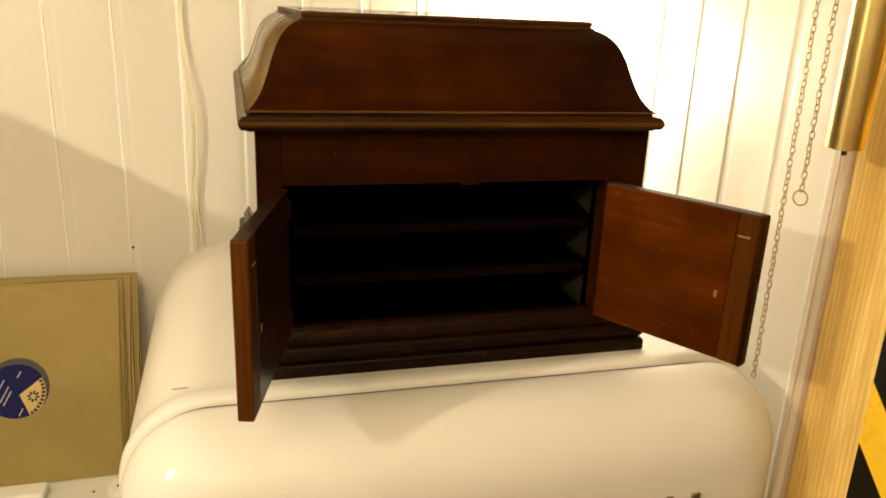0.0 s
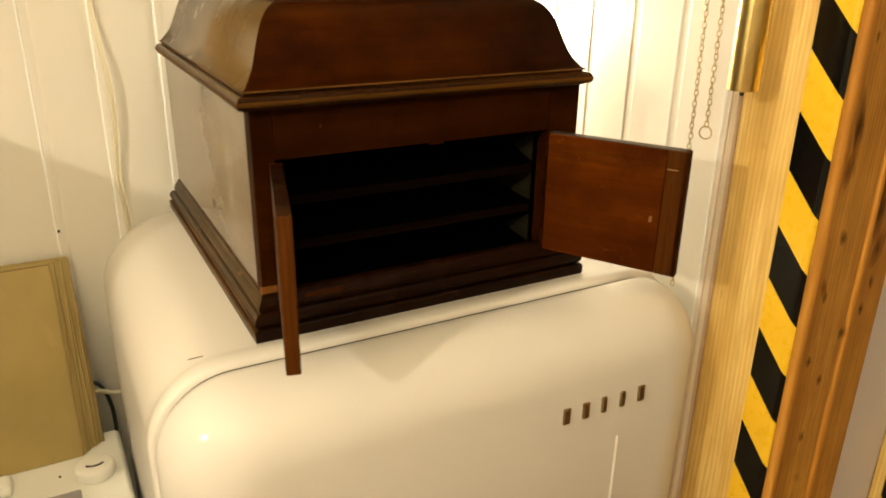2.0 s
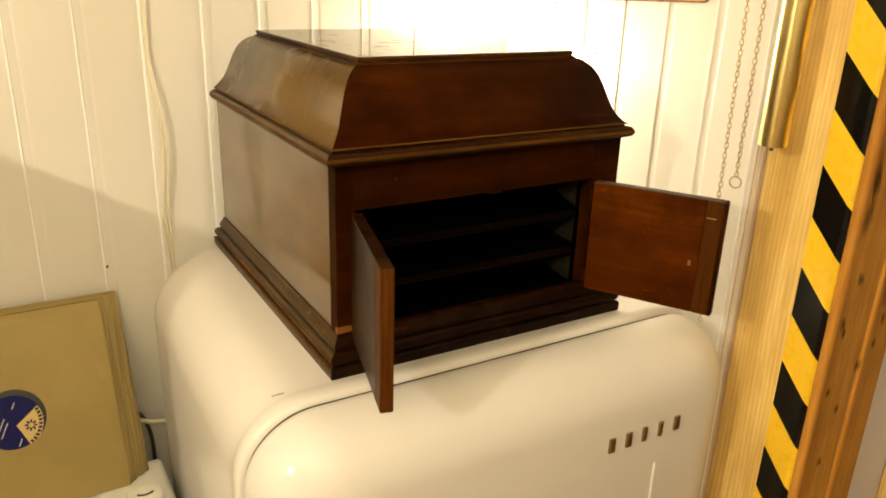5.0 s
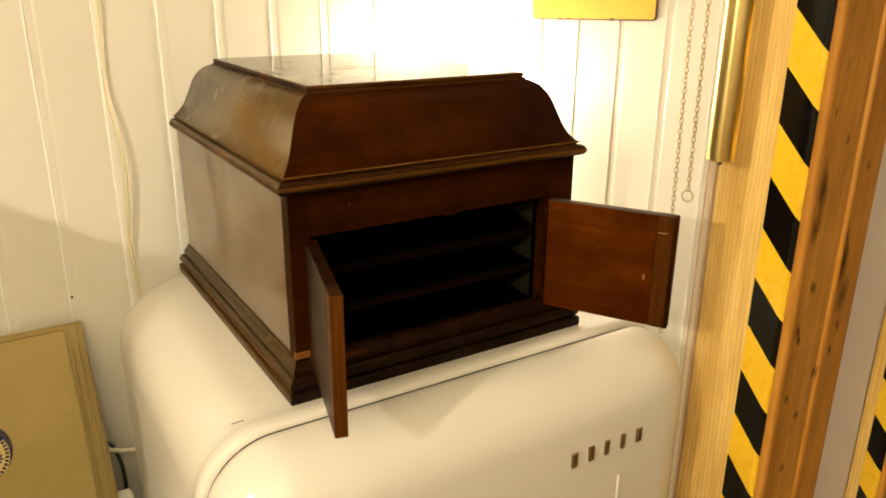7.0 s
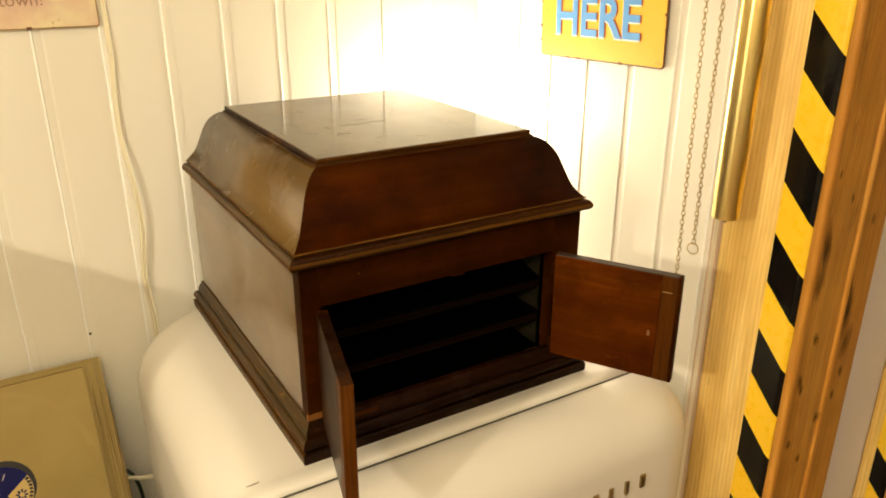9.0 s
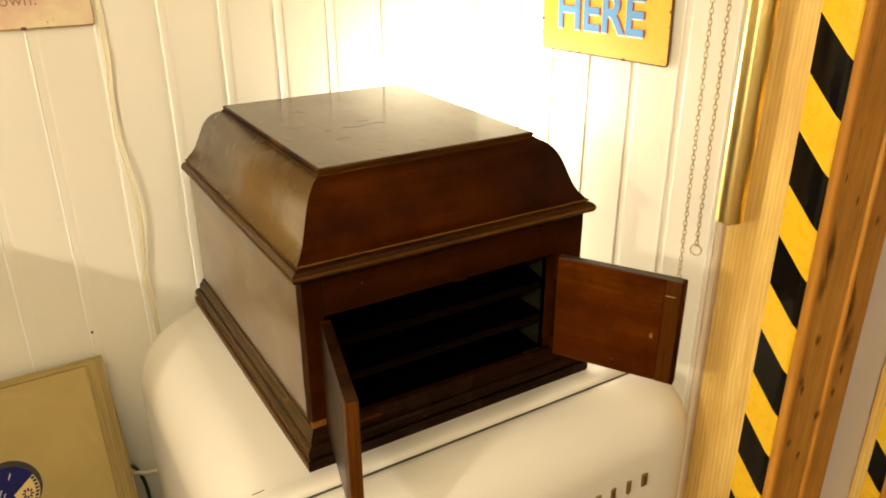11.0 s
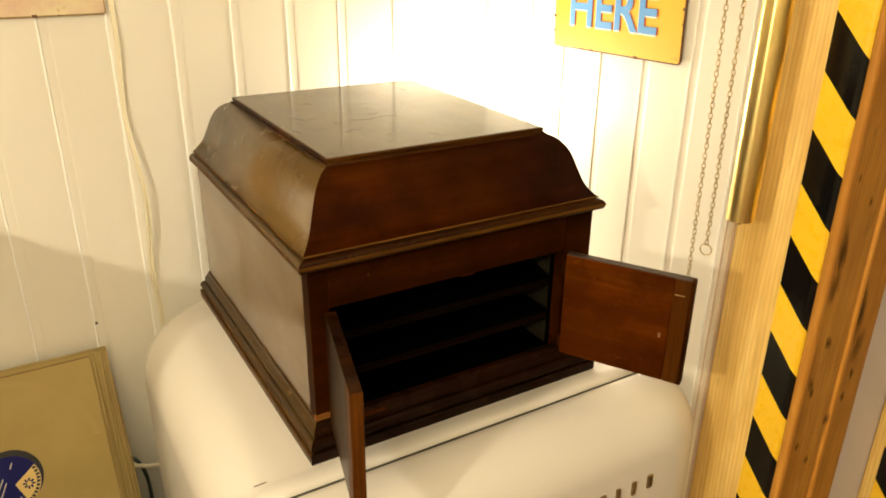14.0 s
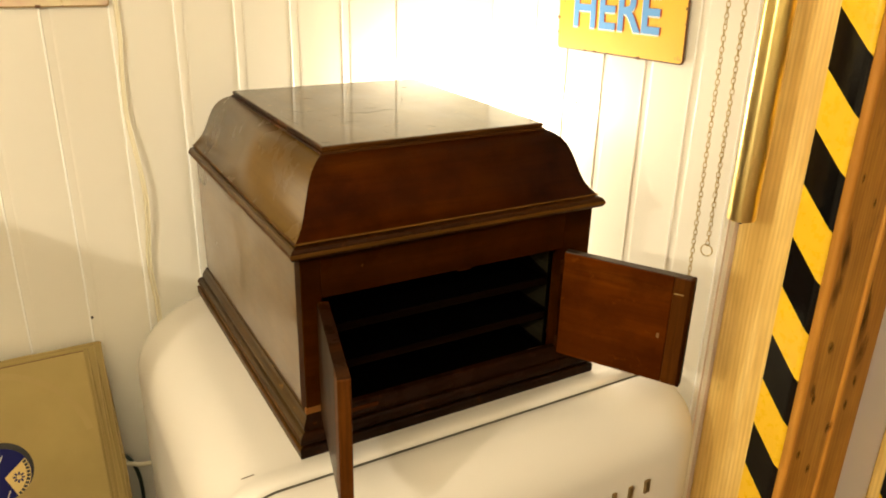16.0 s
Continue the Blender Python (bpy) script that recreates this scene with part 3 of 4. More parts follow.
        # the grain runs along the door, so the mesh lies in the door's own frame
        d.data.transform(m.inverted())
        d.matrix_basis = d.matrix_basis @ m
        part("end_batten", box(width - 0.0238, width, -0.0067, 0.0067, 1.2312, 1.3798, 0.0015, m), batten, d, "worn end batten")
        part("catch", box(width - 0.0360, width - 0.0325, 0.0064 * flip, 0.0072 * flip, 1.293, 1.300, 0.0003, m), shader("dull_brass", (0.20, 0.10, 0.025), 0.5)[0], d, "tiny dull brass catch")
        part("nick", box(width - 0.022, width - 0.010, 0.0064 * flip, 0.0070 * flip, 1.3568, 1.3582, 0.0002, m @ pose(0, 0, 0)), PAPER, d, "pale nick in the batten")
        for z in (1.25, 1.36):
            part("hinge", tube([m @ Vector((-0.0015, 0.006 * flip, z - 0.008)), m @ Vector((-0.0015, 0.006 * flip, z + 0.008))], 0.0022), FRAME_WOOD, d)
        return d

    left = door(0.0365, 0.012, 0.164, -104.5, 1, DOOR_SHADED, LIT_BATTEN)
    m = pose(0.0365, 0.012, 0, 0, 0, -104.5)
    part("top_edge", box(0.001, 0.1632, -0.0063, 0.0063, 1.3785, 1.3802, 0.0004, m), SHADED_PLINTH, left, "dark worn top edge")
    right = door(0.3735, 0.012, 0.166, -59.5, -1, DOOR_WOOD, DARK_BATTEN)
    m = pose(0.3735, 0.012, 0, 0, 0, -59.5)
    part("end_edge", box(0.1612, 0.1666, -0.0073, 0.0071, 1.2308, 1.3802, 0.0022, m), FRAME_WOOD, right, "dark rounded outer edge")
    part("top_edge", box(0.001, 0.1610, -0.0060, 0.0060, 1.3785, 1.3803, 0.0005, m), SCUFF, right, "dull dusty top edge")
    # bare repaired corner of the plinth and a keyhole-sized fleck
    part("corner_patch", box(BX0 - 0.0022, BX0 + 0.0225, BY0 - 0.0022, BY0 + 0.004, 1.2372, 1.2450, 0.0012), wood("bare_orange_wood", (0.085, 0.026, 0.0040), (0.19, 0.070, 0.0130), (0.27, 0.115, 0.026), "x", 0.6, gloss=0.1), g, "bare orange wood patch at the corner")
    part("worn_patch", box(0.059, 0.103, BY0 - 0.0064, BY0 - 0.004, 1.2238, 1.2318, 0.0010), BARE_RED, g, "bare reddish patch on the plinth")
    part("catch_plate", box(0.213, 0.231, BY0 + 0.0002, BY0 + 0.008, 1.3785, 1.3822, 0.0006), FRAME_WOOD, g, "small catch plate under the top rail")
    part("fleck", box(0.0865, 0.088, BY0 - 0.0004, BY0 + 0.001, 1.4095, 1.4125, 0.0001), LIT_WORN_EDGE, g, "pale fleck")
    return g


gramophone()

# ---------------------------------------------------------------- cooker beside the fridge, with its knob
CT = 0.850


def cooker():
    c = thing("cooker", (-0.37, 0.2, 0), "white enamel cooker top with round knob", "cooker")
    part("body", box(-0.60, -0.134, -0.02, 0.44, 0.02, CT - 0.03, 0.012), ENAMEL_COLD, c)
    part("top", box(-0.605, -0.130, -0.03, 0.448, CT - 0.032, CT, 0.010, segments=4), ENAMEL_COLD, c, "white enamel top with rounded edges")
    k = part("knob", turned([(0.0265, 0.0), (0.0275, 0.003), (0.0275, 0.012), (0.0262, 0.016), (0.022, 0.0185), (0.012, 0.0195), (0.003, 0.0198)], (-0.174, 0.338, CT), 36), PLASTIC, c, "round white plastic knob", smooth=True)
    arc = [(-0.174 + 0.015 * math.sin(a), 0.338 - 0.012 * math.cos(a) + 0.002, CT + 0.0192) for a in (math.radians(d) for d in range(-50, 51, 10))]
    part("mark", tube(arc, 0.0021, 6), BLACK, k, "curved black mark")
    part("hot_plate", box(-0.36, -0.197, 0.10, 0.305, CT - 0.001, CT + 0.004, 0.002), GREY, c, "grey plate")
    part("guard", box(-0.40, -0.283, 0.335, 0.372, CT - 0.001, CT + 0.016, 0.006), PLASTIC, c, "white rounded guard piece")
    part("screw", turned([(0.002, 0.0), (0.0018, 0.001)], (-0.222, 0.352, CT), 10), NAIL, c)
    return c


cooker()

# ---------------------------------------------------------------- records leaning on the wall
def sleeves():
    n = 7
    for i in range(n):
        deep = 0.0042 * i
        lean = 25.5 - 0.35 * i
        x1 = -0.187 + (0.0, 0.0035, 0.0085, 0.0120, 0.0195, 0.0240, 0.0305)[i]
        base = pose(x1, 0.390 + 0.0043 * i, CT + 0.0006, -lean, 0, random.uniform(-0.6, 0.6)) @ pose(0, 0, 0, 0, [0, 0.3, -0.7, 0.8, -0.6, 0.5, -0.9][i])
        s = thing("record_sleeve", (0, 0, 0), "brown paper record sleeve leaning on the wall" if i else "brown paper sleeve with blue record label showing", "record sleeve", "stack of records")
        s.matrix_basis = base
        w = h = 0.297
        hole = (-w / 2 + 0.006, h / 2 - 0.007)
        # paper pocket with a round hole on its front sheet
        bm = bmesh.new()
        N = 48
        if i == 0:
            ring = [bm.verts.new((hole[0] + 0.0445 * math.cos(2 * math.pi * k / N), -0.0016, hole[1] + 0.0445 * math.sin(2 * math.pi * k / N))) for k in range(N)]
            outer = []
            for k in range(N):
                a = 2 * math.pi * k / N
                q = max(abs(math.cos(a)), abs(math.sin(a)))
                outer.append(bm.verts.new((-w / 2 + w / 2 * math.cos(a) / q, -0.0016, h / 2 + h / 2 * math.sin(a) / q)))
            for k in range(N):
                bm.faces.new((ring[k], ring[(k + 1) % N], outer[(k + 1) % N], outer[k]))
            ext = bmesh.ops.extrude_face_region(bm, geom=bm.faces[:])["geom"]
            bmesh.ops.translate(bm, vec=(0, 0.0004, 0), verts=[v for v in ext if isinstance(v, bmesh.types.BMVert)])
        else:
            add_box(bm, -w, 0, -0.0016, -0.0012, 0, h)
        bmesh.ops.transform(bm, matrix=base, verts=bm.verts)
        part("front_sheet", bm, PAPER, s)
        part("back_sheet", box(-w, 0, 0.0012, 0.0016, 0, h, m=base), PAPER, s)
        ragged = random.Random(20 + i)
        crest = [base @ Vector((-w * q / 8, ragged.uniform(-0.0008, 0.0004), h + ragged.uniform(-0.0006, 0.0008))) for q in range(9)]
        part("top_edge", tube(spline(crest, 3), 0.0009, 6), RUST if i == 0 else PAPER, s, "dark worn top edge" if i == 0 else "", smooth=True)
        for k, (deep_at, paper_of) in enumerate(((-0.0014, PAPER_LIGHT if i % 2 else PAPER), (0.0012, PAPER_EDGE if i % 3 == 1 else PAPER))):
            bow = ragged.uniform(-0.0020, 0.0016)
            line = [base @ Vector((bow * math.sin(math.pi * q / 6) + ragged.uniform(-0.0007, 0.0007), deep_at + ragged.uniform(-0.0006, 0.0006), h * q / 6)) for q in range(7)]
            part("folded_edge", tube(spline(line, 4), ragged.uniform(0.0008, 0.0013), 6), paper_of, s, smooth=True)
        if i == 0:
            imprint = loft([[base @ Vector((-w / 2 + r * math.cos(radians(a)), y, h / 2 + r * math.sin(radians(a)))) for r, y in ((0.1345, -0.00160), (0.1345, -0.00163), (0.1445, -0.00163), (0.1445, -0.00160))] for a in range(10, 96, 3)])
            part("disc_imprint", imprint, PAPER_LIGHT, s, "pale rubbed ring where the disc presses")
            flat = base @ pose(hole[0] - 0.0012, 0, hole[1] - 0.0040, 90)
            disc = turned([(0.138, -0.0008), (0.138, 0.0006)], (0, 0, 0), 64)
            bmesh.ops.transform(disc, matrix=flat, verts=disc.verts)
            r = part("record", disc, SHELLAC, s, "black shellac record")
            lab = turned([(0.0425, 0.0005), (0.0425, 0.00085)], (-0.001, -0.003, 0), 48)
            bmesh.ops.transform(lab, matrix=flat, verts=lab.verts)
            part("label", lab, LABEL_BLUE, r, "round blue label")
            spin = -30
            sector = bmesh.new()
            pts = [(0.006 * math.cos(radians(spin)), 0.006 * math.sin(radians(spin)))] + [(0.0415 * math.cos(radians(a)), 0.0415 * math.sin(radians(a))) for a in range(-61, 30, 5)]
            for z in (0.0008, 0.0012):
                sector.faces.new([sector.verts.new((x - 0.001, y - 0.003, z)) for x, y in pts])
            a, b = sector.faces[:] if len(sector.faces) == 2 else (None, None)
            lo, hi = list(a.verts), list(b.verts)
            for k in range(len(lo)):
                sector.faces.new((lo[k], lo[(k + 1) % len(lo)], hi[(k + 1) % len(lo)], hi[k]))
            bmesh.ops.transform(sector, matrix=flat, verts=sector.verts)
            part("label_sector", sector, LABEL_GOLD, r, "pale gold sector of the label")
            # lines of small print as bars, and a flower-like device
            for k in range(10):
                ang = radians(-54 + 8.6 * k)
                mm = flat @ pose(-0.001 + 0.0380 * math.cos(ang), -0.003 + 0.0380 * math.sin(ang), 0.0012, 0, 0, math.degrees(ang))
                part("print", box(-0.0026, 0.0026, -0.0020, 0.0020, 0, 0.0003, m=mm), BLACK, r)
            for k in range(8):
                ang = radians(spin + 20 + 45 * k)
                mm = flat @ pose(-0.001 + 0.025 * math.cos(radians(-16)) + 0.006 * math.cos(ang), -0.003 + 0.025 * math.sin(radians(-16)) + 0.006 * math.sin(ang), 0.0012, 0, 0, math.degrees(ang))
                part("device", box(-0.0024, 0.0024, -0.0014, 0.0014, 0, 0.0003, m=mm), LABEL_BLUE, r)
            for k, (u, v, l) in enumerate(((-0.012, -0.010, 0.024), (-0.016, -0.004, 0.026), (-0.022, 0.006, 0.026), (-0.028, 0.000, 0.020), (0.004, 0.024, 0.010), (0.006, -0.032, 0.012), (-0.034, -0.006, 0.016))):
                mm = flat @ pose(u, v, 0.0009, 0, 0, 63)
                part("print", box(-l / 2, l / 2, -0.0008, 0.0008, 0, 0.0003, m=mm), INK_GREY, r)


sleeves()

# ---------------------------------------------------------------- cables on and by the wall
def cable(name, points, radius, mat, label):
    ob = part(name, tube(spline(points), radius, 8), mat, None, smooth=True)
    return tagged(ob, label, "cable", "wall cables")


W = BACK - 0.004
flex = [(-0.078, W, TOP - 0.002), (-0.075, W, 1.9), (-0.069, W, 1.70), (-0.0685, W - 0.002, 1.64), (-0.0685, W - 0.004, 1.60), (-0.0715, W - 0.003, 1.56), (-0.0735, W - 0.003, 1.51), (-0.0730, W - 0.005, 1.48), (-0.0690, W - 0.009, 1.44),
        (-0.0640, W - 0.012, 1.39), (-0.0630, W - 0.012, 1.345), (-0.0660, W - 0.010, 1.295), (-0.0700, W - 0.006, 1.245), (-0.0670, W - 0.004, 1.193), (-0.0650, W - 0.004, 1.16), (-0.064, W - 0.004, 1.02), (-0.064, W, 0.80)]
core = tube(spline(flex), 0.0021, 8)
second = tube(spline([(x + 0.0037 - 0.0012 * math.sin(9 * z), y + 0.0006, z) for x, y, z in flex]), 0.0021, 8)
join = bpy.data.meshes.new("core")
second.to_mesh(join)
core.from_mesh(join)
bpy.data.meshes.remove(join)
second.free()
tagged(part("cable", core, CORD, None, smooth=True), "flat cream twin cable hanging loosely along the boards", "cable", "wall cables")
cable("cable", [(-0.20, 0.515, 0.862), (-0.165, 0.515, 0.880), (-0.148, 0.512, 0.886), (-0.130, 0.512, 0.878), (-0.112, 0.510, 0.876), (-0.098, 0.505, 0.872), (-0.080, 0.500, 0.876), (-0.06, 0.498, 0.876)], 0.0040, CORD, "thick cream cord running behind the refrigerator")
cable("cable", [(-0.19, 0.520, 0.875), (-0.160, 0.518, 0.900), (-0.145, 0.516, 0.893), (-0.135, 0.514, 0.862), (-0.132, 0.512, 0.825), (-0.134, 0.50, 0.78), (-0.136, 0.49, 0.70)], 0.0034, CORD_GREEN, "dark green cord in a loop")

# ---------------------------------------------------------------- signs
def plate(x, z, r, n=6):
    (x0, x1), (z0, z1) = x, z
    pts = []
    for cx, cz, a0 in ((x1 - r, z1 - r, 0), (x0 + r, z1 - r, 90), (x0 + r, z0 + r, 180), (x1 - r, z0 + r, 270)):
        pts += [(cx + r * math.cos(radians(a0 + 90 * k / n)), cz + r * math.sin(radians(a0 + 90 * k / n))) for k in range(n + 1)]
    return pts


def tin_sign(name, m, width, height, r, mat, label, rim=None):
    """A flat tin plate, its front towards -y of m, its lower left corner at m."""
    s = thing(name, (0, 0, 0), label, "sign")
    s.matrix_basis = m
    out, inn = plate((0, width), (0, height), r), plate((0.0022, width - 0.0022), (0.0022, height - 0.0022), r - 0.002)
    bm = loft([[(x, 0, z) for x, z in out], [(x, -0.0012, z) for x, z in out], [(x, -0.0018, z) for x, z in inn]], True, False)
    bmesh.ops.transform(bm, matrix=m, verts=bm.verts)
    part("rim", bm, rim or RUST, s, "rusty worn edge")
    bm = loft([[(x, -0.0012, z) for x, z in inn], [(x, -0.0021, z) for x, z in inn]])
    bmesh.ops.transform(bm, matrix=m, verts=bm.verts)
    part("face", bm, mat, s)
    rnd = random.Random(4)
    for k in range(26):
        u = rnd.choice((rnd.uniform(0.01, width - 0.01), 0.0015, width - 0.0015))
        v = 0.0015 if 0.005 < u < width - 0.005 else rnd.uniform(0.01, height - 0.01)
        q = rnd.uniform(0.0008, 0.0022)
        part("rust_spot", box(u - 1.6 * q, u + 1.6 * q, -0.0026, -0.0019, v - q, v + q, 0.0003, m), RUST, s)
    return s


# right wall: its front faces -x; local x runs towards the viewer (-y)
ms = pose(RIGHT - 0.0045, 0.340, 1.5885, 0, 0, -90) @ pose(0, 0, 0, 0, -1.9, 0)
here = tin_sign("tin_sign", ms, 0.280, 0.200, 0.007, TIN_YELLOW, "rusty-edged yellow tin sign lettered in blue")
for text, mat, dx, dz, lift in (("HERE", INK_RED, 0.0022, 0.0002, 0.0024), ("HERE", INK_WHITE, -0.0010, -0.0022, 0.0028), ("HERE", INK_BLUE, 0.0, 0.0, 0.0033)):
    lettering(text, 0.083, ms @ pose(0.036 + dx, -lift, 0.0385 + dz, 90), mat, here, "lettering", 0.0003, 1.01, bold=0.0016)
for k, (u, w) in enumerate(((0.070, 0.030), (0.112, 0.030), (0.150, 0.028))):
    part("print", box(u, u + w, -0.0028, -0.0021, 0.102, 0.13, 0.0003, ms), INK_GREEN, here)

mt = pose(-0.075 - 0.30, BACK - 0.0045, 1.649, 0, 0, 0)
town = tin_sign("tin_sign", mt, 0.300, 0.22, 0.005, TIN_PINK, "faded pink and cream tin sign with brown script", painted("tarnished_tin_edge", (0.42, 0.29, 0.13), 0.6, 0.25, 0.2, coat=0.0))
lettering("town!", 0.0240, mt @ pose(0.1735, -0.0026, 0.0325, 90), INK_BROWN, town, "lettering", 0.0003)

# ---------------------------------------------------------------- clock chains and brass tube
def link_mesh():
    pts = []
    for k in range(14):
        a = 2 * math.pi * k / 14
        pts.append((0.0023 * math.cos(a), 0, 0.0022 * math.sin(a) + (0.0018 if math.sin(a) > 0 else -0.0018)))
    bm = tube(pts, 0.00062, 5, True)
    me = bpy.data.meshes.new("link")
    bm.to_mesh(me)
    bm.free()
    for p in me.polygons:
        p.use_smooth = True
    me.materials.append(STEEL_BRASS)
    return me


STEEL_BRASS = shader("aged_brass_chain", (0.50, 0.38, 0.17), 0.35, 1.0)[0]
LINK = link_mesh()


def chain(x, y0, y1, z_end, label, ring):
    c = thing("clock_chain", (x, y0, TOP), label, "chain", "clock chains")
    pitch = 0.0066
    n = int((TOP - z_end) / pitch)
    for i in range(n):
        z = z_end + pitch * (i + 0.5)
        y = y1 + (y0 - y1) * (z - z_end) / (TOP - z_end)
        o = new("link", LINK)
        o.parent = c
        o.matrix_basis = c.matrix_basis.inverted() @ pose(x + 0.0004 * math.sin(i * 1.7), y, z, 0, 3 * math.sin(i * 2.3), (20 if i % 2 else 110) + 9 * math.sin(i * 0.9))
    if ring:
        pts = [(x + 0.0076 * math.cos(a) * 0.35, y1 - 0.0076 * math.cos(a) * 0.94, z_end - 0.0070 + 0.0076 * math.sin(a)) for a in (2 * math.pi * k / 24 for k in range(24))]
        part("ring", tube(pts, 0.0009, 6, True), STEEL_BRASS, c, "small open ring at the end")
    return c


chain(0.543, -0.030, -0.049, 1.169, "long brass clock chain hanging before the boards", False)
chain(0.543, -0.0610, -0.0685, 1.386, "shorter brass clock chain ending in a ring", True)

tb = thing("brass_tube", (0.543, -0.113, 1.437), "polished brass tube hanging beside the post", "tube")
part("tube", turned([(0.0140, 0.0), (0.0166, 0.0006), (0.0173, 0.0018), (0.0173, TOP - 1.440)], (0.543, -0.113, 1.437), 40), BRASS, tb, smooth=True)
part("end_pin", turned([(0.0018, -0.006), (0.0026, -0.005), (0.0026, 0.0005)], (0.543, -0.113, 1.437), 12), NAIL, tb)

# ---------------------------------------------------------------- timber posts with hazard tape
def post(px, name, tape_y, tape_z, tape_w, plank_to, y_back, y_front):
    p = thing(name, (px + 0.05, (y_front + y_back) / 2, 0), "pale pine post with yellow and black hazard tape", "post", "taped posts")
    part("post", box(px, px + 0.06, y_front + 0.014, y_back, 0, TOP, 0.0045), PINE, p)
    # front casing: light rounded edge, two boards and a bead between them
    a, b = px + 0.0055, plank_to
    mid = a + (b - a) * 0.60
    part("casing_edge", box(a, a + 0.013, y_front - 0.002, y_front + 0.0135, 0, TOP, 0.005, segments=3), PINE_EDGE, p, "orange rounded casing edge")
    part("plank", box(a + 0.0135, mid - 0.004, y_front + 0.002, y_front + 0.0135, 0, TOP, 0.002), PINE_DARK, p, "knotty stained pine plank")
    part("bead", box(mid - 0.0036, mid + 0.0056, y_front - 0.001, y_front + 0.0135, 0, TOP, 0.003, segments=3), PINE_EDGE, p, "orange rounded bead")
    part("plank", box(mid + 0.006, b, y_front + 0.003, y_front + 0.0135, 0, TOP, 0.002), PINE_DARK, p, "knotty stained pine plank")
    # tape pieces at 45 degrees, alternately black and yellow
    half = 0.0695
    z0 = tape_z - 9 * 2 * half
    k = 0
    while z0 + k * half < TOP - tape_w - 0.05:
        z = z0 + k * half
        if z > 0.06:
            # flat across the post's side, then bent round its worn corner
            flat, r = tape_w - 0.009, 0.0085
            way = [(0.0, 0.0, 0.0)] + [(flat + r * a, -flat - r * math.sin(a), r * (1 - math.cos(a))) for a in (0.15 * q for q in range(8))]
            bm = bmesh.new()
            rows = []
            for s, dy, dx in way:
                rows.append([bm.verts.new((px + dx - lift, tape_y + dy, z - s + up)) for lift in (0.0001, 0.0007) for up in (0, half)])
            for p0, p1 in zip(rows, rows[1:]):
                for i, j in ((0, 1), (1, 3), (3, 2), (2, 0)):
                    bm.faces.new((p0[i], p0[j], p1[j], p1[i]))
            for e in (rows[0], rows[-1]):
                bm.faces.new((e[0], e[1], e[3], e[2]))
            part("tape_stripe", bm, TAPE_BLACK if k % 2 == 0 else TAPE_YELLOW, p, "black tape stripe" if k % 2 == 0 else "yellow tape stripe")
        k += 1
    return p


PINE_EDGE = wood("orange_pine_edge", (0.38, 0.15, 0.020), (0.60, 0.28, 0.044), (0.72, 0.40, 0.09), "z", 0.45, 0.12, 0.25, gloss=0.25)
post(0.607, "timber_post", -0.1445, 1.345, 0.0495, 0.765, -0.0600, -0.200)
post(0.945, "timber_post", -0.1745, 0.903, 0.0300, 1.10, -0.1525, -0.2085)

# knots of the nearer casing: stains that fade into the plank
def knot_stain():
    m, t, b = shader("brown_knot", (0.10, 0.04, 0.012), 0.4)
    tc = t.nodes.new("ShaderNodeTexCoord")
    mp = t.nodes.new("ShaderNodeMapping")
    mp.inputs["Location"].default_value, mp.inputs["Scale"].default_value = (-0.5, 0, -0.5), (1, 0, 1)
    t.links.new(tc.outputs["Generated"], mp.inputs["Vector"])
    far = t.nodes.new("ShaderNodeVectorMath")
    far.operation = "LENGTH"
    t.links.new(mp.outputs[0], far.inputs[0])
    rough = noise_of(t, coords(t, (1, 1, 0.16)), 120, 5, 0.65)
    add = t.nodes.new("ShaderNodeMath")
    add.operation = "MULTIPLY_ADD"
    add.inputs[1].default_value = 0.9
    t.links.new(rough, add.inputs[0])
    t.links.new(far.outputs["Value"], add.inputs[2])
    t.links.new(ramp(t, add.outputs[0], [(0.42, (0.075, 0.022, 0.005)), (0.72, (0.24, 0.085, 0.016))]), b.inputs["Base Color"])
    t.links.new(ramp(t, add.outputs[0], [(0.46, (0.46, 0.46, 0.46)), (0.62, (0.26, 0.26, 0.26)), (0.95, (0, 0, 0))]), b.inputs["Alpha"])
    return m


KNOT = knot_stain()
casing = bpy.data.objects["timber_post"]
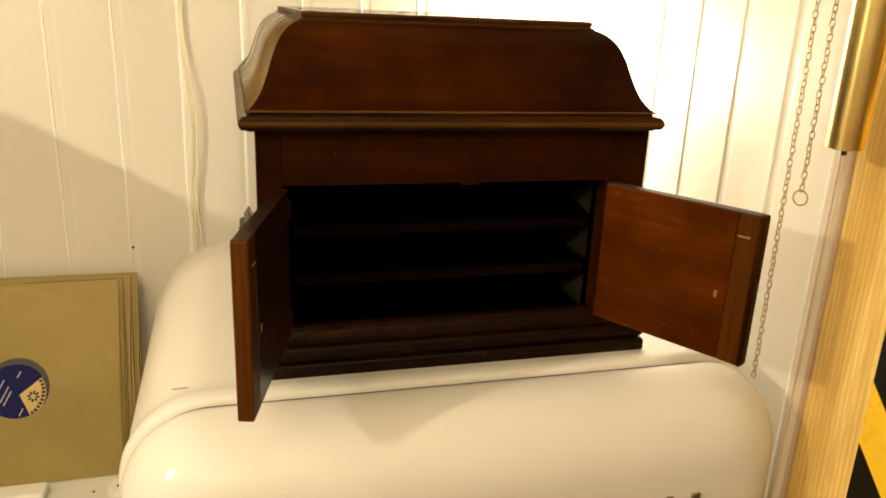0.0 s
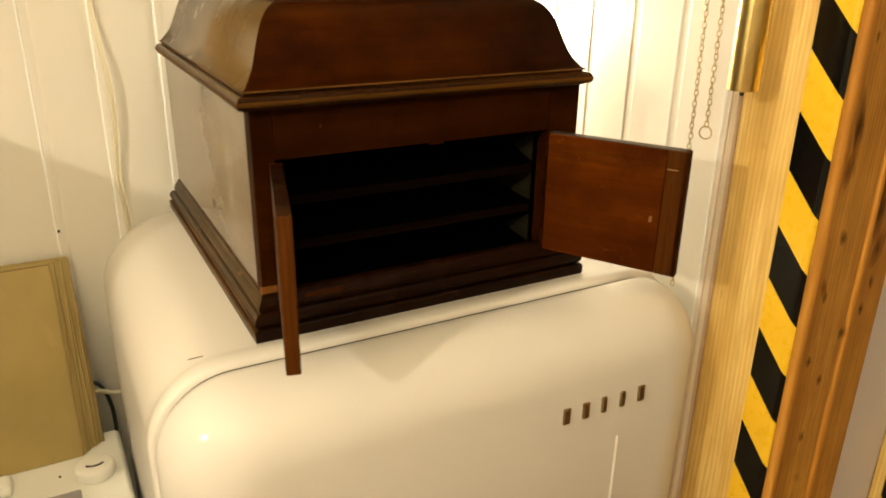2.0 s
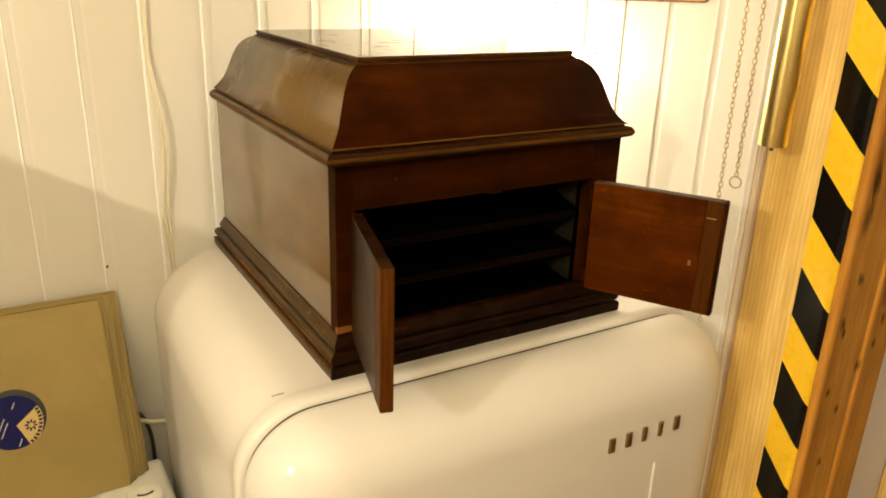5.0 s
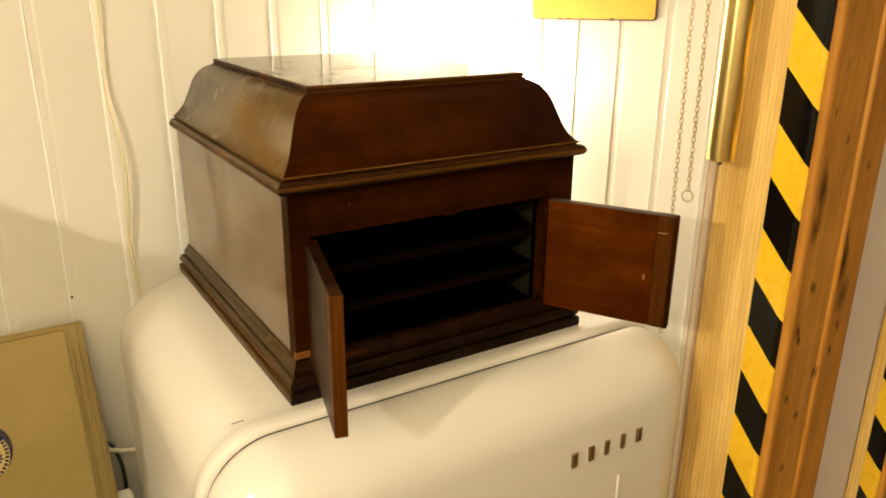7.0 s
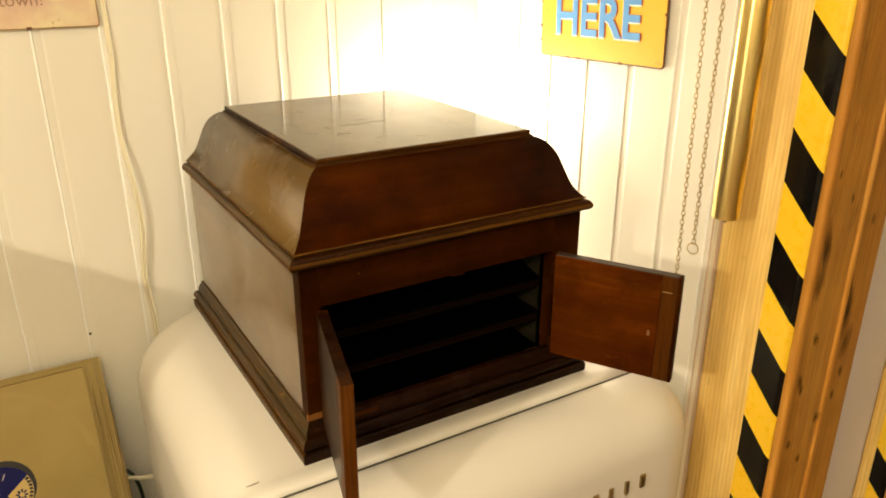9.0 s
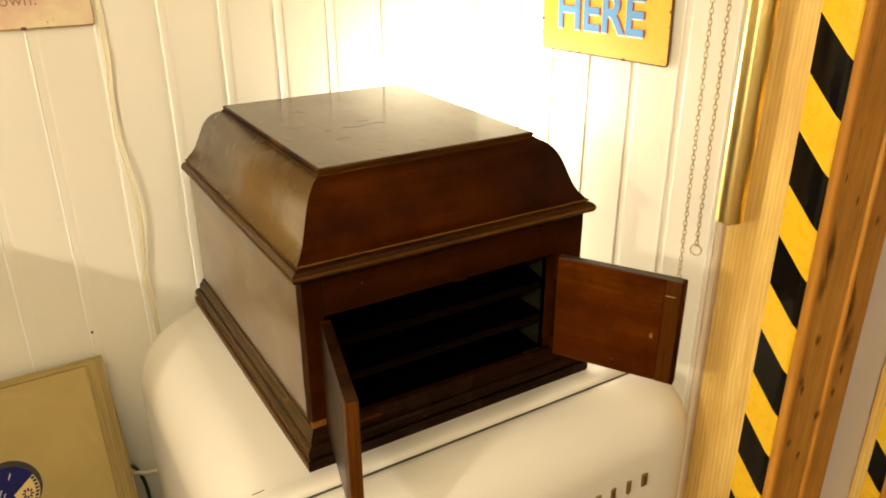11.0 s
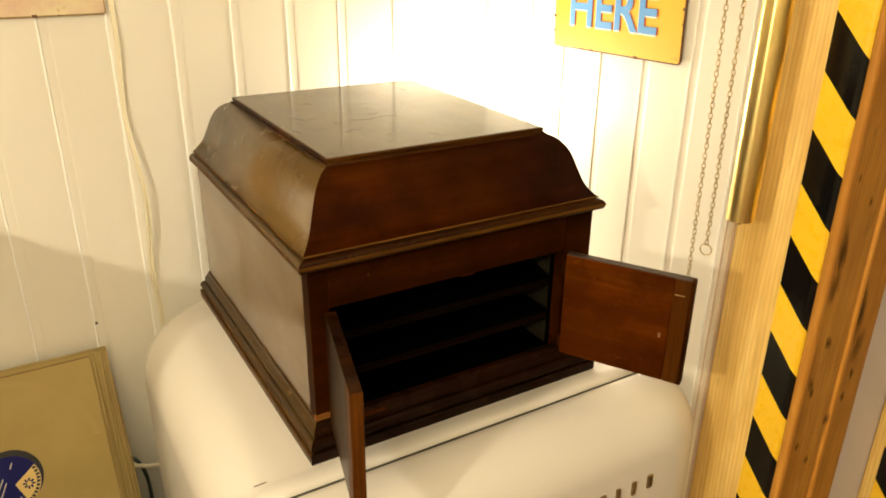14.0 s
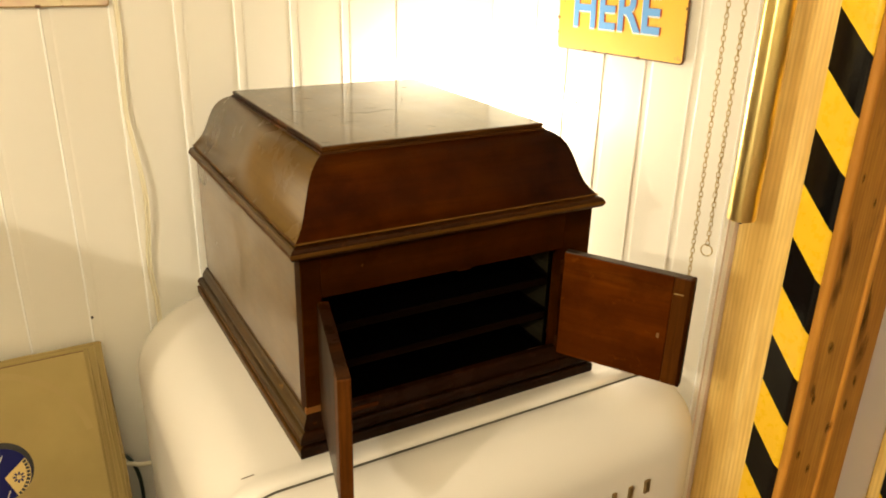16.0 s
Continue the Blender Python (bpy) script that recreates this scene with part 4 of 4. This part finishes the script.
for x, z, a, b, turn in ((0.6915, 1.135, 0.0080, 0.010, 0), (0.708, 1.133, 0.0075, 0.006, 40), (0.720, 1.290, 0.0085, 0.040, 6), (0.733, 1.242, 0.0070, 0.030, -14), (0.712, 1.335, 0.0055, 0.030, 10), (0.6405, 1.402, 0.0060, 0.050, 10),
                         (0.638, 1.352, 0.0055, 0.025, -6), (0.639, 1.206, 0.0040, 0.013, 18), (0.645, 1.192, 0.0035, 0.008, 10), (0.641, 1.104, 0.0040, 0.009, 20), (0.671, 1.069, 0.0045, 0.008, 15), (0.656, 1.268, 0.0050, 0.012, 25),
                         (0.735, 1.195, 0.0035, 0.011, 15), (0.727, 1.158, 0.0035, 0.011, 20), (0.639, 1.502, 0.0030, 0.008, 0), (0.674, 1.464, 0.0030, 0.008, 10), (0.734, 1.426, 0.0035, 0.010, 15), (0.660, 0.985, 0.0045, 0.010, 10)):
    y = -0.1981 if x < 0.70 else -0.1971
    if 0.690 < x < 0.7045:
        y = -0.2011
    bm = turned([(0.02, 0.0001), (1.0, 0.0)], (0, 0, 0), 20)
    bmesh.ops.transform(bm, matrix=pose(x, y, z, 90, 0, 0) @ pose(0, 0, 0, 0, 0, turn) @ Matrix.Diagonal((a * 1.3, b * 1.2, 1, 1)), verts=bm.verts)
    part("knot", bm, KNOT, casing, "soft dark knot in the pine")

# thin trims where the boards meet the post
REDDISH = painted("pinkish_trim", (0.66, 0.53, 0.43), 0.5)
PALE_PINK = painted("pale_pink_trim", (0.78, 0.74, 0.66), 0.5)
structure("trim", box(RIGHT - 0.0020, RIGHT + 0.016, -0.0562, -0.0553, 0, TOP, 0.0005), REDDISH, "thin reddish trim strip where boards meet the post", "trim")
structure("trim_2", box(RIGHT + 0.0010, RIGHT + 0.016, -0.0580, -0.0564, 0, TOP, 0.0005), PALE_PINK, "thin pale pink trim strip along the post", "trim")
structure("trim_3", box(RIGHT + 0.0085, RIGHT + 0.016, -0.0591, -0.0582, 0, TOP, 0.0003), REDDISH, "thin reddish brown trim strip along the post", "trim")

# ---------------------------------------------------------------- nails
for place, turn in (((-0.165, BACK, 1.160), 90), ((-0.04, BACK, 1.9), 90)):
    bm = turned([(0.0024, 0.0), (0.0022, 0.0010), (0.001, 0.0014)], (0, 0, -0.0002), 10)
    bmesh.ops.transform(bm, matrix=pose(*place, turn), verts=bm.verts)
    tagged(part("nail", bm, NAIL), "dark nail head in a board", "nail", "nails")
for y, z in ((0.420, 1.513), (0.285, 1.505), (0.402, 1.58)):
    bm = turned([(0.0022, 0.0), (0.002, 0.0010), (0.001, 0.0014)], (0, 0, -0.0002), 10)
    bmesh.ops.transform(bm, matrix=pose(RIGHT, y, z, 0, -90), verts=bm.verts)
    tagged(part("nail", bm, NAIL), "dark nail head in a board", "nail", "nails")

# ---------------------------------------------------------------- the boards of the two walls
PITCH = 0.0915
PROFILE = [(0.0, 0.0), (0.0006, -0.0007), (0.0013, -0.0012), (0.0021, -0.0013), (0.0029, -0.0009), (0.0035, 0.0002), (0.0039, 0.0008), (0.0150, 0.0009), (0.0165, 0.0003), (0.0185, 0.0), (PITCH, 0.0)]
BEAD = 0.0036


SEAM = [(0.0, 0.0070), (0.0030, 0.0070), (0.0032, 0.0004), (0.0040, 0.0)]


def board_mesh(width, shape=PROFILE):
    prof = [(min(u, width), d) for u, d in shape if u < width] + [(width, 0.0)]
    prof = [prof[0]] + [q for p, q in zip(prof, prof[1:]) if q[0] - p[0] > 1e-5]
    section = prof + [(width, 0.0155), (prof[0][0], 0.0155)]
    bm = loft([[(u, d, z) for u, d in section] for z in (0.001, TOP - 0.001)])
    bmesh.ops.recalc_face_normals(bm, faces=bm.faces)
    me = bpy.data.meshes.new("board")
    bm.to_mesh(me)
    bm.free()
    me.materials.append(WALL_PAINT)
    me.materials.append(LIT_BEAD_PAINT)
    # bead faces take the whiter highlight colour
    if shape is PROFILE:
        for p in me.polygons:
            p.material_index = int(p.center.x < BEAD and p.center.y < 0.001 and abs(p.normal.z) < 0.5)
    return me


BOARD = board_mesh(PITCH)


def boards(wall, spots, m):
    for u, me in spots:
        o = new("board", me)
        o.parent = wall
        o.matrix_basis = m @ pose(u, 0, 0)


first = 0.0130 - 26 * PITCH
spots = [(first + k * PITCH, BOARD) for k in range(33) if LEFT_END < first + k * PITCH < 0.25]
wide, seam = spots[-1][0] + PITCH, 0.3905
spots += [(wide, board_mesh(seam - wide)), (seam, board_mesh(PITCH, SEAM)), (seam + PITCH, board_mesh(RIGHT - 0.001 - seam - PITCH))]
boards(wall_north, spots, pose(0, BACK, 0))
edges = [0.5060 - k * PITCH for k in range(8)]
side = [(-y, BOARD) for y in edges if y - PITCH > -0.0551]
end = edges[len(side)]
side.append((-end, board_mesh(end + 0.0550)))
side.insert(0, (-(BACK - 0.001), board_mesh(BACK - 0.001 - edges[0])))
boards(wall_east, side, pose(RIGHT, 0, 0, 0, 0, -90))
